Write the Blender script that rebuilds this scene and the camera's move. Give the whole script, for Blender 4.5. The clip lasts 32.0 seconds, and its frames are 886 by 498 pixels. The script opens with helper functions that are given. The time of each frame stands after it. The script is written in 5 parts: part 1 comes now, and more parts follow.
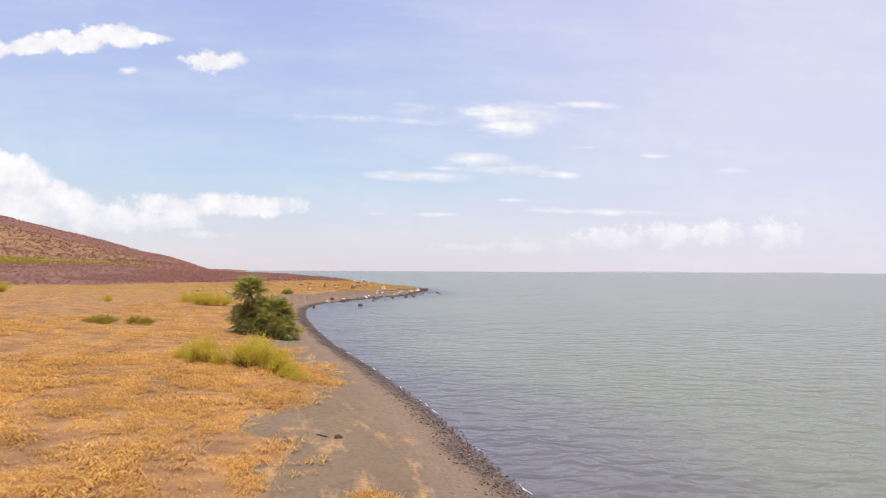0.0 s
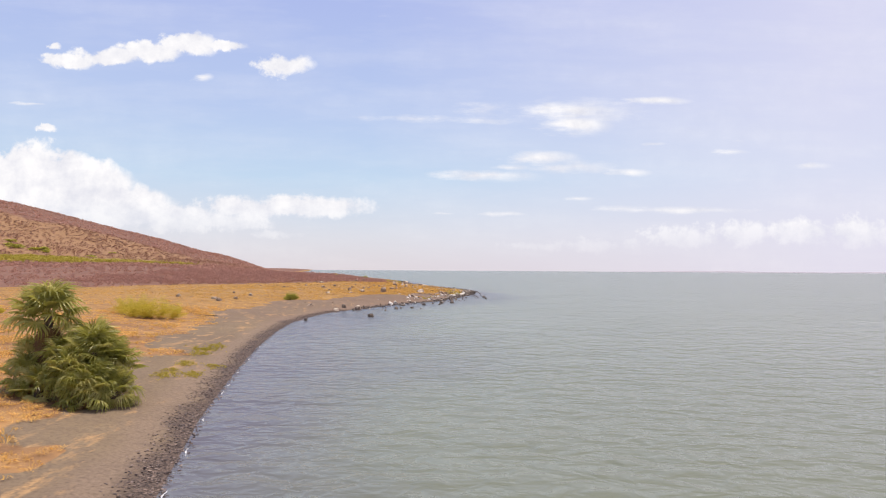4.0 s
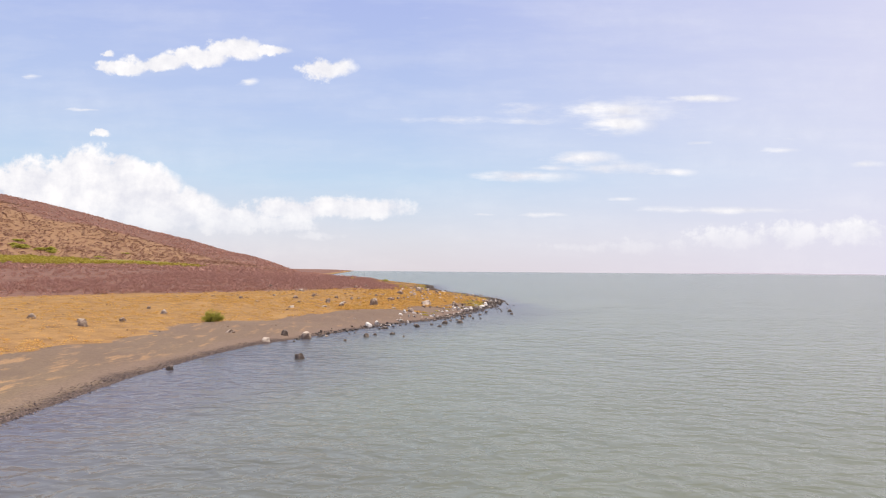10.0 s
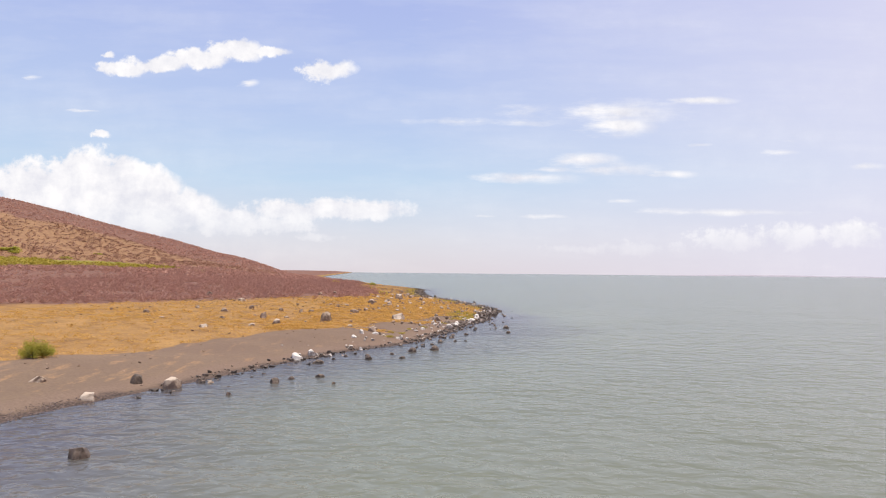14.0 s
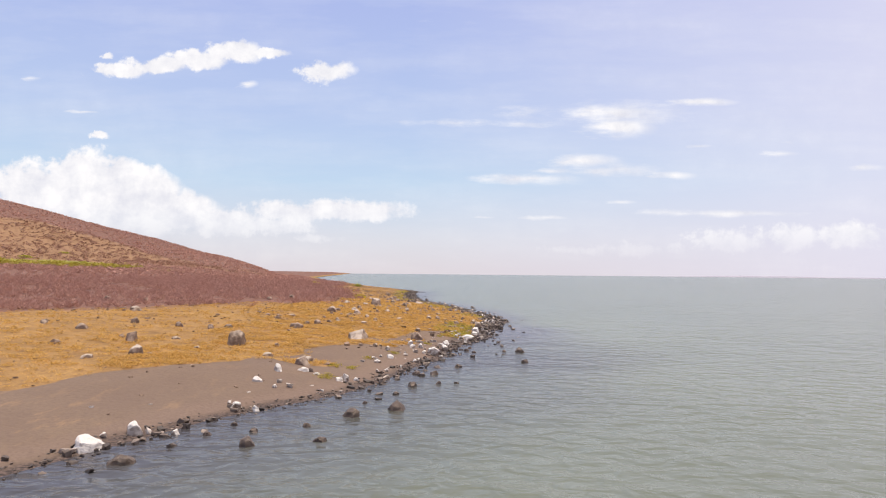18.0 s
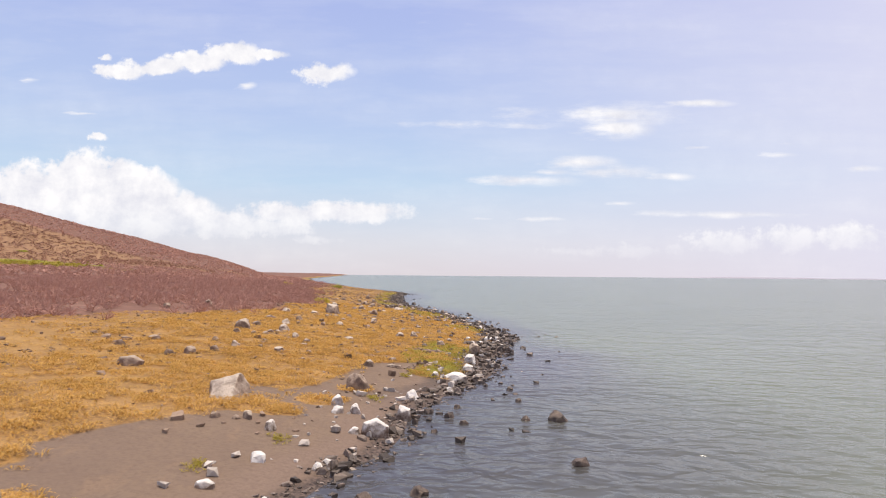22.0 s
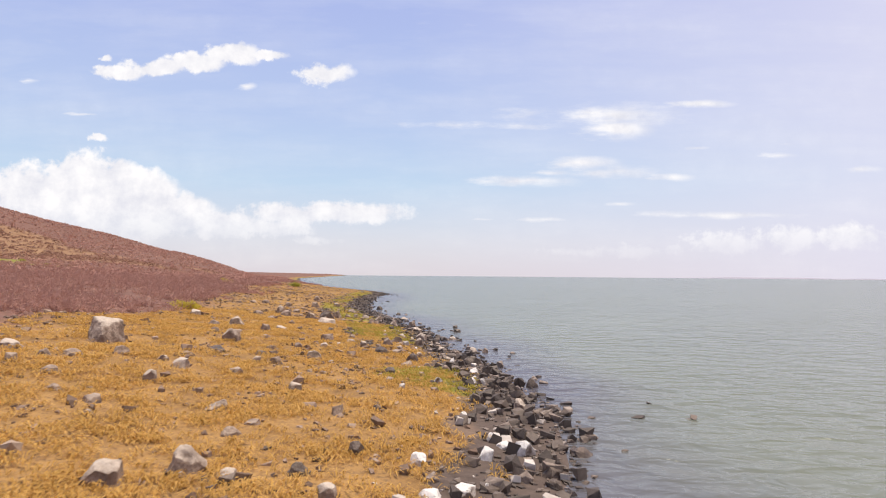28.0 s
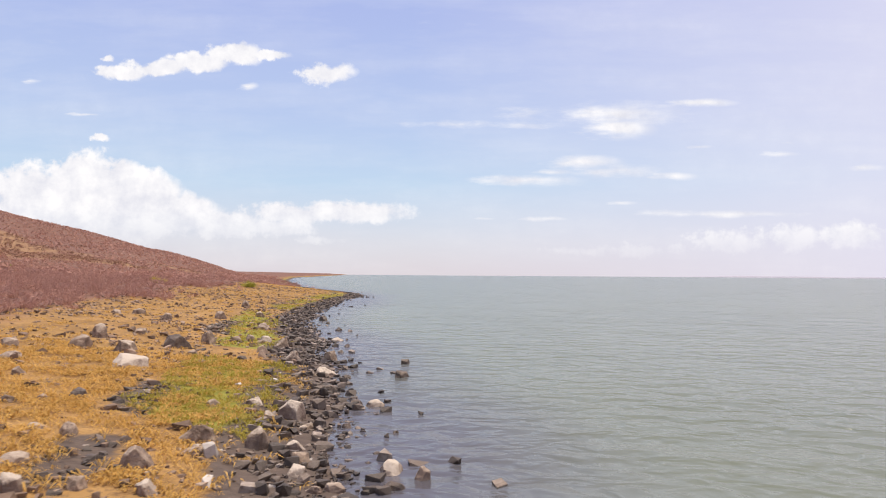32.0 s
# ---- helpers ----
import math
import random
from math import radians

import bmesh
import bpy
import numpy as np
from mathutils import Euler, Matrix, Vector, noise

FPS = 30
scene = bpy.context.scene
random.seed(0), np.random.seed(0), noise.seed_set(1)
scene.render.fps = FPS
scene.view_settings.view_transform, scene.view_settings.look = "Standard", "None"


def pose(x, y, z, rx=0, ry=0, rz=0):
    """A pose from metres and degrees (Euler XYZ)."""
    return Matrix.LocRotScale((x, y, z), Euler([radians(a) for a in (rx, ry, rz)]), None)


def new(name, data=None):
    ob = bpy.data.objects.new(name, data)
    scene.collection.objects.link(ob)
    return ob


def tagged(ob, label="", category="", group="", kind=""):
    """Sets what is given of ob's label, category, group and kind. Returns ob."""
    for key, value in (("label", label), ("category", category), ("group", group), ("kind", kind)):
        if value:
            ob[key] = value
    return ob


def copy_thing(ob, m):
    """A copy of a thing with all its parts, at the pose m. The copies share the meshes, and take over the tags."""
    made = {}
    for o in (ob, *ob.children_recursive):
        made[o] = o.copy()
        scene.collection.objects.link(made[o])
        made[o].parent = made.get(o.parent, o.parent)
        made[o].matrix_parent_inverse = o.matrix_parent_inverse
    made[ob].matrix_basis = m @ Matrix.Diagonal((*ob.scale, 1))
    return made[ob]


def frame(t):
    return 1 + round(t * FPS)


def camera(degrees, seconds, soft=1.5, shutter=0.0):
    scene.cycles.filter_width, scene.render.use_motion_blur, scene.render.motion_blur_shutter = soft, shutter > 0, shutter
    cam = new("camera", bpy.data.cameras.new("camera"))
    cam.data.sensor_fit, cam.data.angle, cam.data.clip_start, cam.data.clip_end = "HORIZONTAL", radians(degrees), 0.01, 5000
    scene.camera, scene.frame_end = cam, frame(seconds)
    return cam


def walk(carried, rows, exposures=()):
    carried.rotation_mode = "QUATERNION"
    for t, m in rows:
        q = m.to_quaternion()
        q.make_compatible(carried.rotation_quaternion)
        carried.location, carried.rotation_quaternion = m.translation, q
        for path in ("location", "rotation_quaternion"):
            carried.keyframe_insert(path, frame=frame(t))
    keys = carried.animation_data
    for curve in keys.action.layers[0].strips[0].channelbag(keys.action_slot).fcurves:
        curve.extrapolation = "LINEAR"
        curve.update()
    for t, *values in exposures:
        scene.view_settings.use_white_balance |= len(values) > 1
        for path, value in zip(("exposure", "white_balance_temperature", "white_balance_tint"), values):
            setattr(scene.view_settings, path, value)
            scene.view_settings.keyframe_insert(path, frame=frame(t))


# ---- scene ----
# ---- camera: a drone flying along the lake shore, about seven metres over the water ----
PATH = [
    (0, 0.00, -0.00, 7.05, -8.83, 1.80, -0.28), (1, 2.53, 8.90, 6.85, -7.25, 1.78, -0.29), (2, 4.82, 17.16, 6.76, -5.90, 1.76, -0.31),
    (3, 7.27, 24.34, 6.98, -4.56, 1.74, -0.32), (4, 9.52, 30.94, 7.26, -3.36, 1.73, -0.34), (5, 10.52, 37.17, 7.49, -2.26, 1.71, -0.36),
    (6, 12.32, 44.16, 7.50, -1.25, 1.70, -0.38), (7, 13.84, 51.50, 7.47, -0.43, 1.73, -0.39), (8, 15.11, 58.73, 7.55, 0.07, 1.75, -0.41),
    (9, 16.52, 66.17, 7.79, 0.12, 1.77, -0.42), (10, 17.80, 73.48, 8.10, 0.13, 1.80, -0.45), (11, 18.92, 80.63, 8.40, 0.14, 1.83, -0.48),
    (12, 19.96, 88.07, 8.62, 0.14, 1.87, -0.52), (13, 20.72, 96.01, 8.68, 0.12, 1.90, -0.55), (14, 21.27, 104.40, 8.60, 0.12, 1.93, -0.55),
    (15, 21.63, 113.11, 8.50, 0.11, 1.96, -0.55), (16, 22.01, 121.96, 8.39, 0.05, 1.98, -0.55), (17, 22.47, 130.77, 8.23, 0.01, 2.01, -0.54),
    (18, 22.95, 139.59, 8.06, 0.02, 2.03, -0.54), (19, 23.42, 148.38, 7.97, -0.03, 2.05, -0.53), (20, 23.88, 157.31, 7.72, -0.04, 2.09, -0.52),
    (21, 24.37, 166.31, 7.53, -0.11, 2.12, -0.51), (22, 25.00, 175.44, 7.33, -0.08, 2.15, -0.50), (23, 25.64, 184.62, 7.11, -0.04, 2.16, -0.50),
    (24, 26.16, 193.65, 6.82, -0.05, 2.18, -0.49), (25, 26.69, 202.65, 6.56, -0.05, 2.19, -0.49), (26, 27.29, 211.38, 6.21, -0.06, 2.19, -0.49),
    (27, 27.81, 220.07, 5.90, -0.06, 2.19, -0.48), (28, 28.44, 229.08, 5.72, -0.07, 2.20, -0.48), (29, 29.03, 238.03, 5.63, -0.07, 2.18, -0.45),
    (30, 29.78, 246.46, 5.55, -0.09, 2.17, -0.43), (31, 30.89, 254.27, 5.46, -0.07, 2.16, -0.41), (32, 32.22, 261.82, 5.42, 0.09, 2.15, -0.38),
]
cam = camera(66.0, 32.0, soft=1.05, shutter=0.25)
walk(cam, [(t, pose(x, y, z, 90 + pitch, roll, yaw)) for t, x, y, z, yaw, pitch, roll in PATH])

# ---- light: a high midday sun through thin bright haze ----
SUN_ELEVATION, SUN_AZIMUTH = 79.0, -20.0   # azimuth: degrees from straight ahead (+y) towards the left (-x)
world = bpy.data.worlds.new("world")
scene.world = world
world.use_nodes = True
wt = world.node_tree
wt.nodes.clear()


def wn(kind, **given):
    """A node of the sky, its sockets set by index (i0, i1 ...) to a value or a link."""
    node = wt.nodes.new(kind)
    for key, value in given.items():
        if key[0] == "i" and key[1:].isdigit():
            socket = node.inputs[int(key[1:])]
            if isinstance(value, bpy.types.NodeSocket):
                wt.links.new(value, socket)
            else:
                socket.default_value = value
        elif key == "op":
            node.operation = value
    return node


sky = wn("ShaderNodeTexSky")
sky.sky_type, sky.sun_disc = "NISHITA", False
sky.sun_elevation, sky.sun_rotation = radians(SUN_ELEVATION), radians(-SUN_AZIMUTH)
sky.altitude, sky.air_density, sky.dust_density, sky.ozone_density = 400, 1.0, 1.5, 2.0
sky_dim = wn("ShaderNodeVectorMath", op="SCALE", i0=sky.outputs[0])
sky_dim.inputs["Scale"].default_value = 0.10
way = wn("ShaderNodeTexCoord").outputs["Generated"]
parts_xyz = wn("ShaderNodeSeparateXYZ", i0=way)
front = wn("ShaderNodeMath", op="MAXIMUM", i0=parts_xyz.outputs[1], i1=0.02).outputs[0]
u_sky = wn("ShaderNodeMath", op="DIVIDE", i0=parts_xyz.outputs[0], i1=front).outputs[0]
v_sky = wn("ShaderNodeMath", op="DIVIDE", i0=parts_xyz.outputs[2], i1=front).outputs[0]
# haze: whitest at the horizon, thinning upwards
haze = wn("ShaderNodeValToRGB", i0=parts_xyz.outputs[2])
ramp = haze.color_ramp
ramp.elements[0].position, ramp.elements[0].color = 0.0, (0.84, 0.77, 0.83, 1)
ramp.elements[1].position, ramp.elements[1].color = 1.0, (0.26, 0.38, 0.78, 1)
for at, colour in ((0.05, (0.79, 0.79, 0.88, 1)), (0.13, (0.60, 0.75, 0.94, 1)), (0.22, (0.55, 0.66, 0.94, 1)), (0.36, (0.48, 0.56, 0.92, 1))):
    e = ramp.elements.new(at)
    e.color = colour
veil = wn("ShaderNodeMix")
veil.data_type = "RGBA"
veil.inputs[0].default_value = 0.82
wt.links.new(sky_dim.outputs[0], veil.inputs[6])
wt.links.new(haze.outputs[0], veil.inputs[7])
# thicker haze away from the sun, over the open lake
aside = wn("ShaderNodeMapRange", i0=u_sky, i1=-0.05, i2=0.65, i3=0.0, i4=0.66)
milky = wn("ShaderNodeMix")
milky.data_type = "RGBA"
wt.links.new(aside.outputs[0], milky.inputs[0])
wt.links.new(veil.outputs[2], milky.inputs[6])
milky.inputs[7].default_value = (0.79, 0.76, 0.91, 1)
# clouds: each one is a place in the sky (tangents across and up, half width, half height, density), roughened by noise
plane = wn("ShaderNodeCombineXYZ", i0=u_sky, i1=v_sky)
HEAPS = [
    (-0.484, 0.297, 0.055, 0.015, 1), (-0.426, 0.304, 0.06, 0.018, 1), (-0.368, 0.312, 0.06, 0.019, 1), (-0.314, 0.324, 0.055, 0.021, 1), (-0.26, 0.324, 0.045, 0.009, 0.7),
    (-0.502, 0.319, 0.016, 0.006, 0.7), (-0.178, 0.298, 0.06, 0.021, 0.8), (-0.506, 0.198, 0.02, 0.009, 0.75), (-0.61, 0.108, 0.085, 0.058, 1.2), (-0.534, 0.125, 0.075, 0.06, 1.2),
    (-0.484, 0.124, 0.058, 0.056, 1.2), (-0.442, 0.11, 0.07, 0.05, 1.2), (-0.393, 0.086, 0.078, 0.04, 1.1), (-0.525, 0.078, 0.2, 0.055, 1.1), (-0.33, 0.07, 0.085, 0.03, 1),
    (-0.15, 0.092, 0.135, 0.022, 0.92), (-0.23, 0.088, 0.10, 0.024, 0.9), (-0.26, 0.066, 0.13, 0.024, 0.6), (-0.2, 0.05, 0.1, 0.012, 0.45),
    (0.68, 0.060, 0.10, 0.036, 0.68), (0.60, 0.058, 0.09, 0.030, 0.66), (0.51, 0.056, 0.08, 0.030, 0.64), (0.42, 0.046, 0.10, 0.026, 0.6), (0.30, 0.040, 0.12, 0.020, 0.52), (0.19, 0.034, 0.10, 0.012, 0.42),
]
STREAKS = [
    (-0.287, 0.277, 0.02, 0.007, 0.7), (-0.614, 0.282, 0.022, 0.005, 0.5), (-0.528, 0.234, 0.03, 0.004, 0.5), (0.258, 0.236, 0.125, 0.026, 0.75), (0.262, 0.218, 0.065, 0.022, 0.9),
    (0.12, 0.237, 0.11, 0.022, 0.28), (0.388, 0.257, 0.058, 0.009, 0.8), (0.20, 0.168, 0.075, 0.013, 0.8), (0.155, 0.152, 0.055, 0.006, 0.6), (0.125, 0.140, 0.095, 0.011, 0.75),
    (0.34, 0.147, 0.048, 0.009, 0.7), (0.375, 0.192, 0.032, 0.005, 0.5), (0.492, 0.181, 0.042, 0.006, 0.6), (0.5, 0.197, 0.034, 0.006, 0.35), (0.614, 0.162, 0.046, 0.007, 0.6),
    (0.265, 0.107, 0.028, 0.004, 0.5), (0.056, 0.082, 0.028, 0.004, 0.5), (0.152, 0.083, 0.052, 0.005, 0.55), (0.423, 0.091, 0.165, 0.007, 0.7), (0.10, 0.222, 0.20, 0.010, 0.4), (0.26, 0.155, 0.12, 0.014, 0.5),
]


def cloud_cover(rows, grain, stretch, warp, low, high):
    """Cover 0..1 by the clouds in rows, their outlines torn by a noise."""
    where = wn("ShaderNodeVectorMath", op="MULTIPLY", i0=plane.outputs[0], i1=stretch)
    puff = wn("ShaderNodeTexNoise", i0=where.outputs[0], i2=grain, i3=7.0, i4=0.62)
    warp0 = wn("ShaderNodeVectorMath", op="SUBTRACT", i0=puff.outputs["Color"], i1=(0.5, 0.5, 0.5))
    warp1 = wn("ShaderNodeVectorMath", op="MULTIPLY", i0=warp0.outputs[0], i1=warp)
    wavy = wn("ShaderNodeVectorMath", op="ADD", i0=plane.outputs[0], i1=warp1.outputs[0])
    cover = None
    for cu, cv, wide, tall, dense in rows:
        off = wn("ShaderNodeVectorMath", op="SUBTRACT", i0=wavy.outputs[0], i1=(cu, cv, 0))
        unit = wn("ShaderNodeVectorMath", op="DIVIDE", i0=off.outputs[0], i1=(wide, tall, 1))
        far = wn("ShaderNodeVectorMath", op="LENGTH", i0=unit.outputs[0])
        lump = wn("ShaderNodeMapRange", i0=far.outputs["Value"], i1=1.25, i2=0.0, i3=-0.25, i4=dense)
        cover = lump.outputs[0] if cover is None else wn("ShaderNodeMath", op="MAXIMUM", i0=cover, i1=lump.outputs[0]).outputs[0]
    torn = wn("ShaderNodeMath", op="MULTIPLY_ADD", i0=puff.outputs[0], i1=1.5, i2=cover)
    cover = wn("ShaderNodeMapRange", i0=torn.outputs[0], i1=low, i2=high, i3=0.0, i4=1.0)
    cover.interpolation_type = "SMOOTHSTEP"
    return puff, cover


puff, heaps = cloud_cover(HEAPS, 24.0, (1.0, 1.0, 1.0), (0.070, 0.032, 0.0), 0.80, 1.20)
streaky, streaks = cloud_cover(STREAKS, 14.0, (0.8, 3.0, 1.0), (0.080, 0.010, 0.0), 0.66, 1.62)
# the feet of the heaps sink into the haze
sunk = wn("ShaderNodeMapRange", i0=v_sky, i1=0.005, i2=0.105, i3=0.05, i4=1.0)
sunk.interpolation_type = "SMOOTHSTEP"
heaps = wn("ShaderNodeMath", op="MULTIPLY", i0=heaps.outputs[0], i1=sunk.outputs[0])
cover = wn("ShaderNodeMath", op="MAXIMUM", i0=heaps.outputs[0], i1=streaks.outputs[0])
wisp = wn("ShaderNodeTexNoise", i0=wn("ShaderNodeVectorMath", op="MULTIPLY", i0=plane.outputs[0], i1=(1.0, 5.0, 1.0)).outputs[0], i2=3.0, i3=6.0, i4=0.6)
thin = wn("ShaderNodeMapRange", i0=wisp.outputs[0], i1=0.42, i2=0.80, i3=0.0, i4=0.28)
cover2 = wn("ShaderNodeMath", op="MAXIMUM", i0=cover.outputs[0], i1=thin.outputs[0])
shade = wn("ShaderNodeMix")
shade.data_type = "RGBA"
wt.links.new(wn("ShaderNodeMapRange", i0=puff.outputs[0], i1=0.34, i2=0.62, i3=0.0, i4=1.0).outputs[0], shade.inputs[0])
shade.inputs[6].default_value = (0.80, 0.80, 0.87, 1)
shade.inputs[7].default_value = (1.02, 1.0, 1.01, 1)
heaven = wn("ShaderNodeMix")
heaven.data_type = "RGBA"
wt.links.new(cover2.outputs[0], heaven.inputs[0])
wt.links.new(milky.outputs[2], heaven.inputs[6])
wt.links.new(shade.outputs[2], heaven.inputs[7])
glow = wn("ShaderNodeBackground", i0=heaven.outputs[2], i1=1.0)
wt.links.new(glow.outputs[0], wn("ShaderNodeOutputWorld").inputs[0])

sun = new("sun", bpy.data.lights.new("sun", "SUN"))
sun.data.energy, sun.data.angle, sun.data.color = 4.55, radians(0.6), (1.0, 0.88, 0.72)
sun.matrix_world = pose(0, 0, 60, 0, 0, 0) @ Matrix.Rotation(radians(SUN_AZIMUTH), 4, "Z") @ Matrix.Rotation(radians(-(90 - SUN_ELEVATION)), 4, "X")


# ---- materials ----
def material(name, rough=0.85, metal=0.0, spec=0.3):
    m = bpy.data.materials.new(name)
    m.use_nodes = True
    b = m.node_tree.nodes["Principled BSDF"]
    b.inputs["Roughness"].default_value, b.inputs["Metallic"].default_value = rough, metal
    b.inputs["Specular IOR Level"].default_value = spec
    return m, m.node_tree, b


def node(nt, kind, op=None, **given):
    n = nt.nodes.new(kind)
    if op:
        n.operation = op
    for key, value in given.items():
        socket = n.inputs[int(key[1:])]
        if isinstance(value, bpy.types.NodeSocket):
            nt.links.new(value, socket)
        else:
            socket.default_value = value
    return n


def lumps(nt, size, detail=4.0, where=None):
    """Noise in metres on the object's own or the world's place."""
    where = where or node(nt, "ShaderNodeNewGeometry").outputs["Position"]
    return node(nt, "ShaderNodeTexNoise", i0=where, i2=1.0 / size, i3=detail, i4=0.6).outputs[0]


def ramp_of(nt, value, stops):
    r = node(nt, "ShaderNodeValToRGB", i0=value)
    while len(r.color_ramp.elements) < len(stops):
        r.color_ramp.elements.new(0.5)
    for e, (at, c) in zip(r.color_ramp.elements, stops):
        e.position, e.color = at, (*c, 1)
    return r.outputs[0]


def blend(nt, k, a, b):
    m = nt.nodes.new("ShaderNodeMix")
    m.data_type = "RGBA"
    for i, v in ((0, k), (6, a), (7, b)):
        if isinstance(v, bpy.types.NodeSocket):
            nt.links.new(v, m.inputs[i])
        else:
            m.inputs[i].default_value = v if i == 0 else (*v, 1)
    return m.outputs[2]


def attr(nt, name):
    a = nt.nodes.new("ShaderNodeAttribute")
    a.attribute_name = name
    return a.outputs["Fac"]


def edge(nt, value, rough, width=0.25, low=0.5):
    """A mask 0..1 with its border broken up by a noise."""
    s = node(nt, "ShaderNodeMath", "MULTIPLY_ADD", i0=rough, i1=0.9, i2=value).outputs[0]
    return node(nt, "ShaderNodeMapRange", i0=s, i1=low + 0.45 - width, i2=low + 0.45 + width, i3=0.0, i4=1.0).outputs[0]


def relief(nt, bsdf, height, strength, distance):
    b = node(nt, "ShaderNodeBump", i0=strength, i1=distance)
    nt.links.new(height, b.inputs["Height"])
    nt.links.new(b.outputs[0], bsdf.inputs["Normal"])


def plain(name, stops, size, rough=0.85, spec=0.25, per="position", bump=0.0, bump_size=0.05, thin=0.0, chance=0.55, grain=0.0):
    """A material whose colour runs over stops with a noise of that size, or with each island's or object's own chance."""
    m, nt, b = material(name, rough, 0.0, spec)
    n = lumps(nt, size)
    if per == "island":
        g = node(nt, "ShaderNodeNewGeometry").outputs["Random Per Island"]
        n = node(nt, "ShaderNodeMath", "MULTIPLY_ADD", i0=g, i1=chance, i2=node(nt, "ShaderNodeMath", "MULTIPLY", i0=n, i1=1.05 - chance).outputs[0]).outputs[0]
    if per == "object":
        g = node(nt, "ShaderNodeObjectInfo").outputs["Random"]
        n = node(nt, "ShaderNodeMath", "MULTIPLY_ADD", i0=g, i1=0.4, i2=node(nt, "ShaderNodeMath", "MULTIPLY", i0=n, i1=0.6).outputs[0]).outputs[0]
    colour = ramp_of(nt, n, stops)
    if grain:   # fine darker strands
        k = node(nt, "ShaderNodeMapRange", i0=lumps(nt, grain, 3), i1=0.46, i2=0.68, i3=0.0, i4=0.6).outputs[0]
        colour = blend(nt, k, colour, tuple(0.45 * q for q in stops[0][1]))
    nt.links.new(colour, b.inputs["Base Color"])
    if thin:   # leaves and blades let light through
        t = node(nt, "ShaderNodeBsdfTranslucent", i0=colour)
        both = node(nt, "ShaderNodeMixShader", i0=thin, i1=b.outputs[0], i2=t.outputs[0])
        nt.links.new(both.outputs[0], nt.nodes["Material Output"].inputs[0])
    if bump:
        relief(nt, b, lumps(nt, bump_size), bump, bump_size)
    return m


# ground: dark sand, dry grassland soil, dead scrub, tan hillside, with green patches
GROUND, nt, b = material("ground", 0.95, 0.0, 0.15)
fine, mid, wide = lumps(nt, 0.35, 6), lumps(nt, 2.2, 5), lumps(nt, 14, 4)
c_sand = blend(nt, mid, (0.158, 0.114, 0.074), (0.270, 0.198, 0.125))
c_sand = blend(nt, node(nt, "ShaderNodeMapRange", i0=fine, i1=0.45, i2=0.75, i3=0.0, i4=0.5).outputs[0], c_sand, (0.120, 0.090, 0.073))
where = node(nt, "ShaderNodeVectorMath", "MULTIPLY", i0=node(nt, "ShaderNodeNewGeometry").outputs["Position"], i1=(1.0, 0.28, 1.0)).outputs[0]
strands = node(nt, "ShaderNodeTexNoise", i0=where, i2=0.9, i3=6.0, i4=0.65).outputs[0]
straw = node(nt, "ShaderNodeMath", "MULTIPLY", i0=node(nt, "ShaderNodeMapRange", i0=strands, i1=0.54, i2=0.64, i3=0.0, i4=1.0).outputs[0], i1=attr(nt, "straw")).outputs[0]
c_sand = blend(nt, node(nt, "ShaderNodeMapRange", i0=wide, i1=0.40, i2=0.65, i3=0.0, i4=0.55).outputs[0], c_sand, (0.150, 0.110, 0.083))
shingle = node(nt, "ShaderNodeMath", "MULTIPLY", i0=attr(nt, "shingle"), i1=0.75).outputs[0]
c_sand = blend(nt, shingle, c_sand, blend(nt, lumps(nt, 0.12, 3), (0.115, 0.082, 0.066), (0.33, 0.24, 0.172)))
c_sand = blend(nt, node(nt, "ShaderNodeMath", "MULTIPLY", i0=straw, i1=0.75).outputs[0], c_sand, (0.44, 0.27, 0.13))
c_sand = blend(nt, node(nt, "ShaderNodeMapRange", i0=lumps(nt, 0.16, 4), i1=0.48, i2=0.66, i3=0.0, i4=0.55).outputs[0], c_sand, (0.105, 0.076, 0.056))
c_sand = blend(nt, node(nt, "ShaderNodeMath", "MULTIPLY_ADD", i0=attr(nt, "pale"), i1=-0.45, i2=0.45).outputs[0], c_sand, (0.185, 0.122, 0.096))
c_sand = blend(nt, attr(nt, "wet"), c_sand, blend(nt, node(nt, "ShaderNodeMapRange", i0=lumps(nt, 0.14, 3), i1=0.38, i2=0.66, i3=0.0, i4=1.0).outputs[0], (0.048, 0.037, 0.033), (0.165, 0.118, 0.096)))
c_grass = ramp_of(nt, mid, [(0.25, (0.18, 0.100, 0.040)), (0.45, (0.305, 0.175, 0.064)), (0.72, (0.42, 0.246, 0.090))])
c_grass = blend(nt, node(nt, "ShaderNodeMapRange", i0=fine, i1=0.52, i2=0.72, i3=0.0, i4=0.6).outputs[0], c_grass, (0.17, 0.105, 0.062))
speck = lumps(nt, 0.13, 4)
c_grass = blend(nt, node(nt, "ShaderNodeMapRange", i0=speck, i1=0.50, i2=0.66, i3=0.0, i4=0.75).outputs[0], c_grass, (0.15, 0.090, 0.048))
c_grass = blend(nt, node(nt, "ShaderNodeMapRange", i0=wide, i1=0.55, i2=0.75, i3=0.0, i4=0.5).outputs[0], c_grass, (0.36, 0.22, 0.08))
c_scrub = ramp_of(nt, mid, [(0.25, (0.140, 0.072, 0.054)), (0.55, (0.200, 0.108, 0.080)), (0.8, (0.27, 0.155, 0.105))])
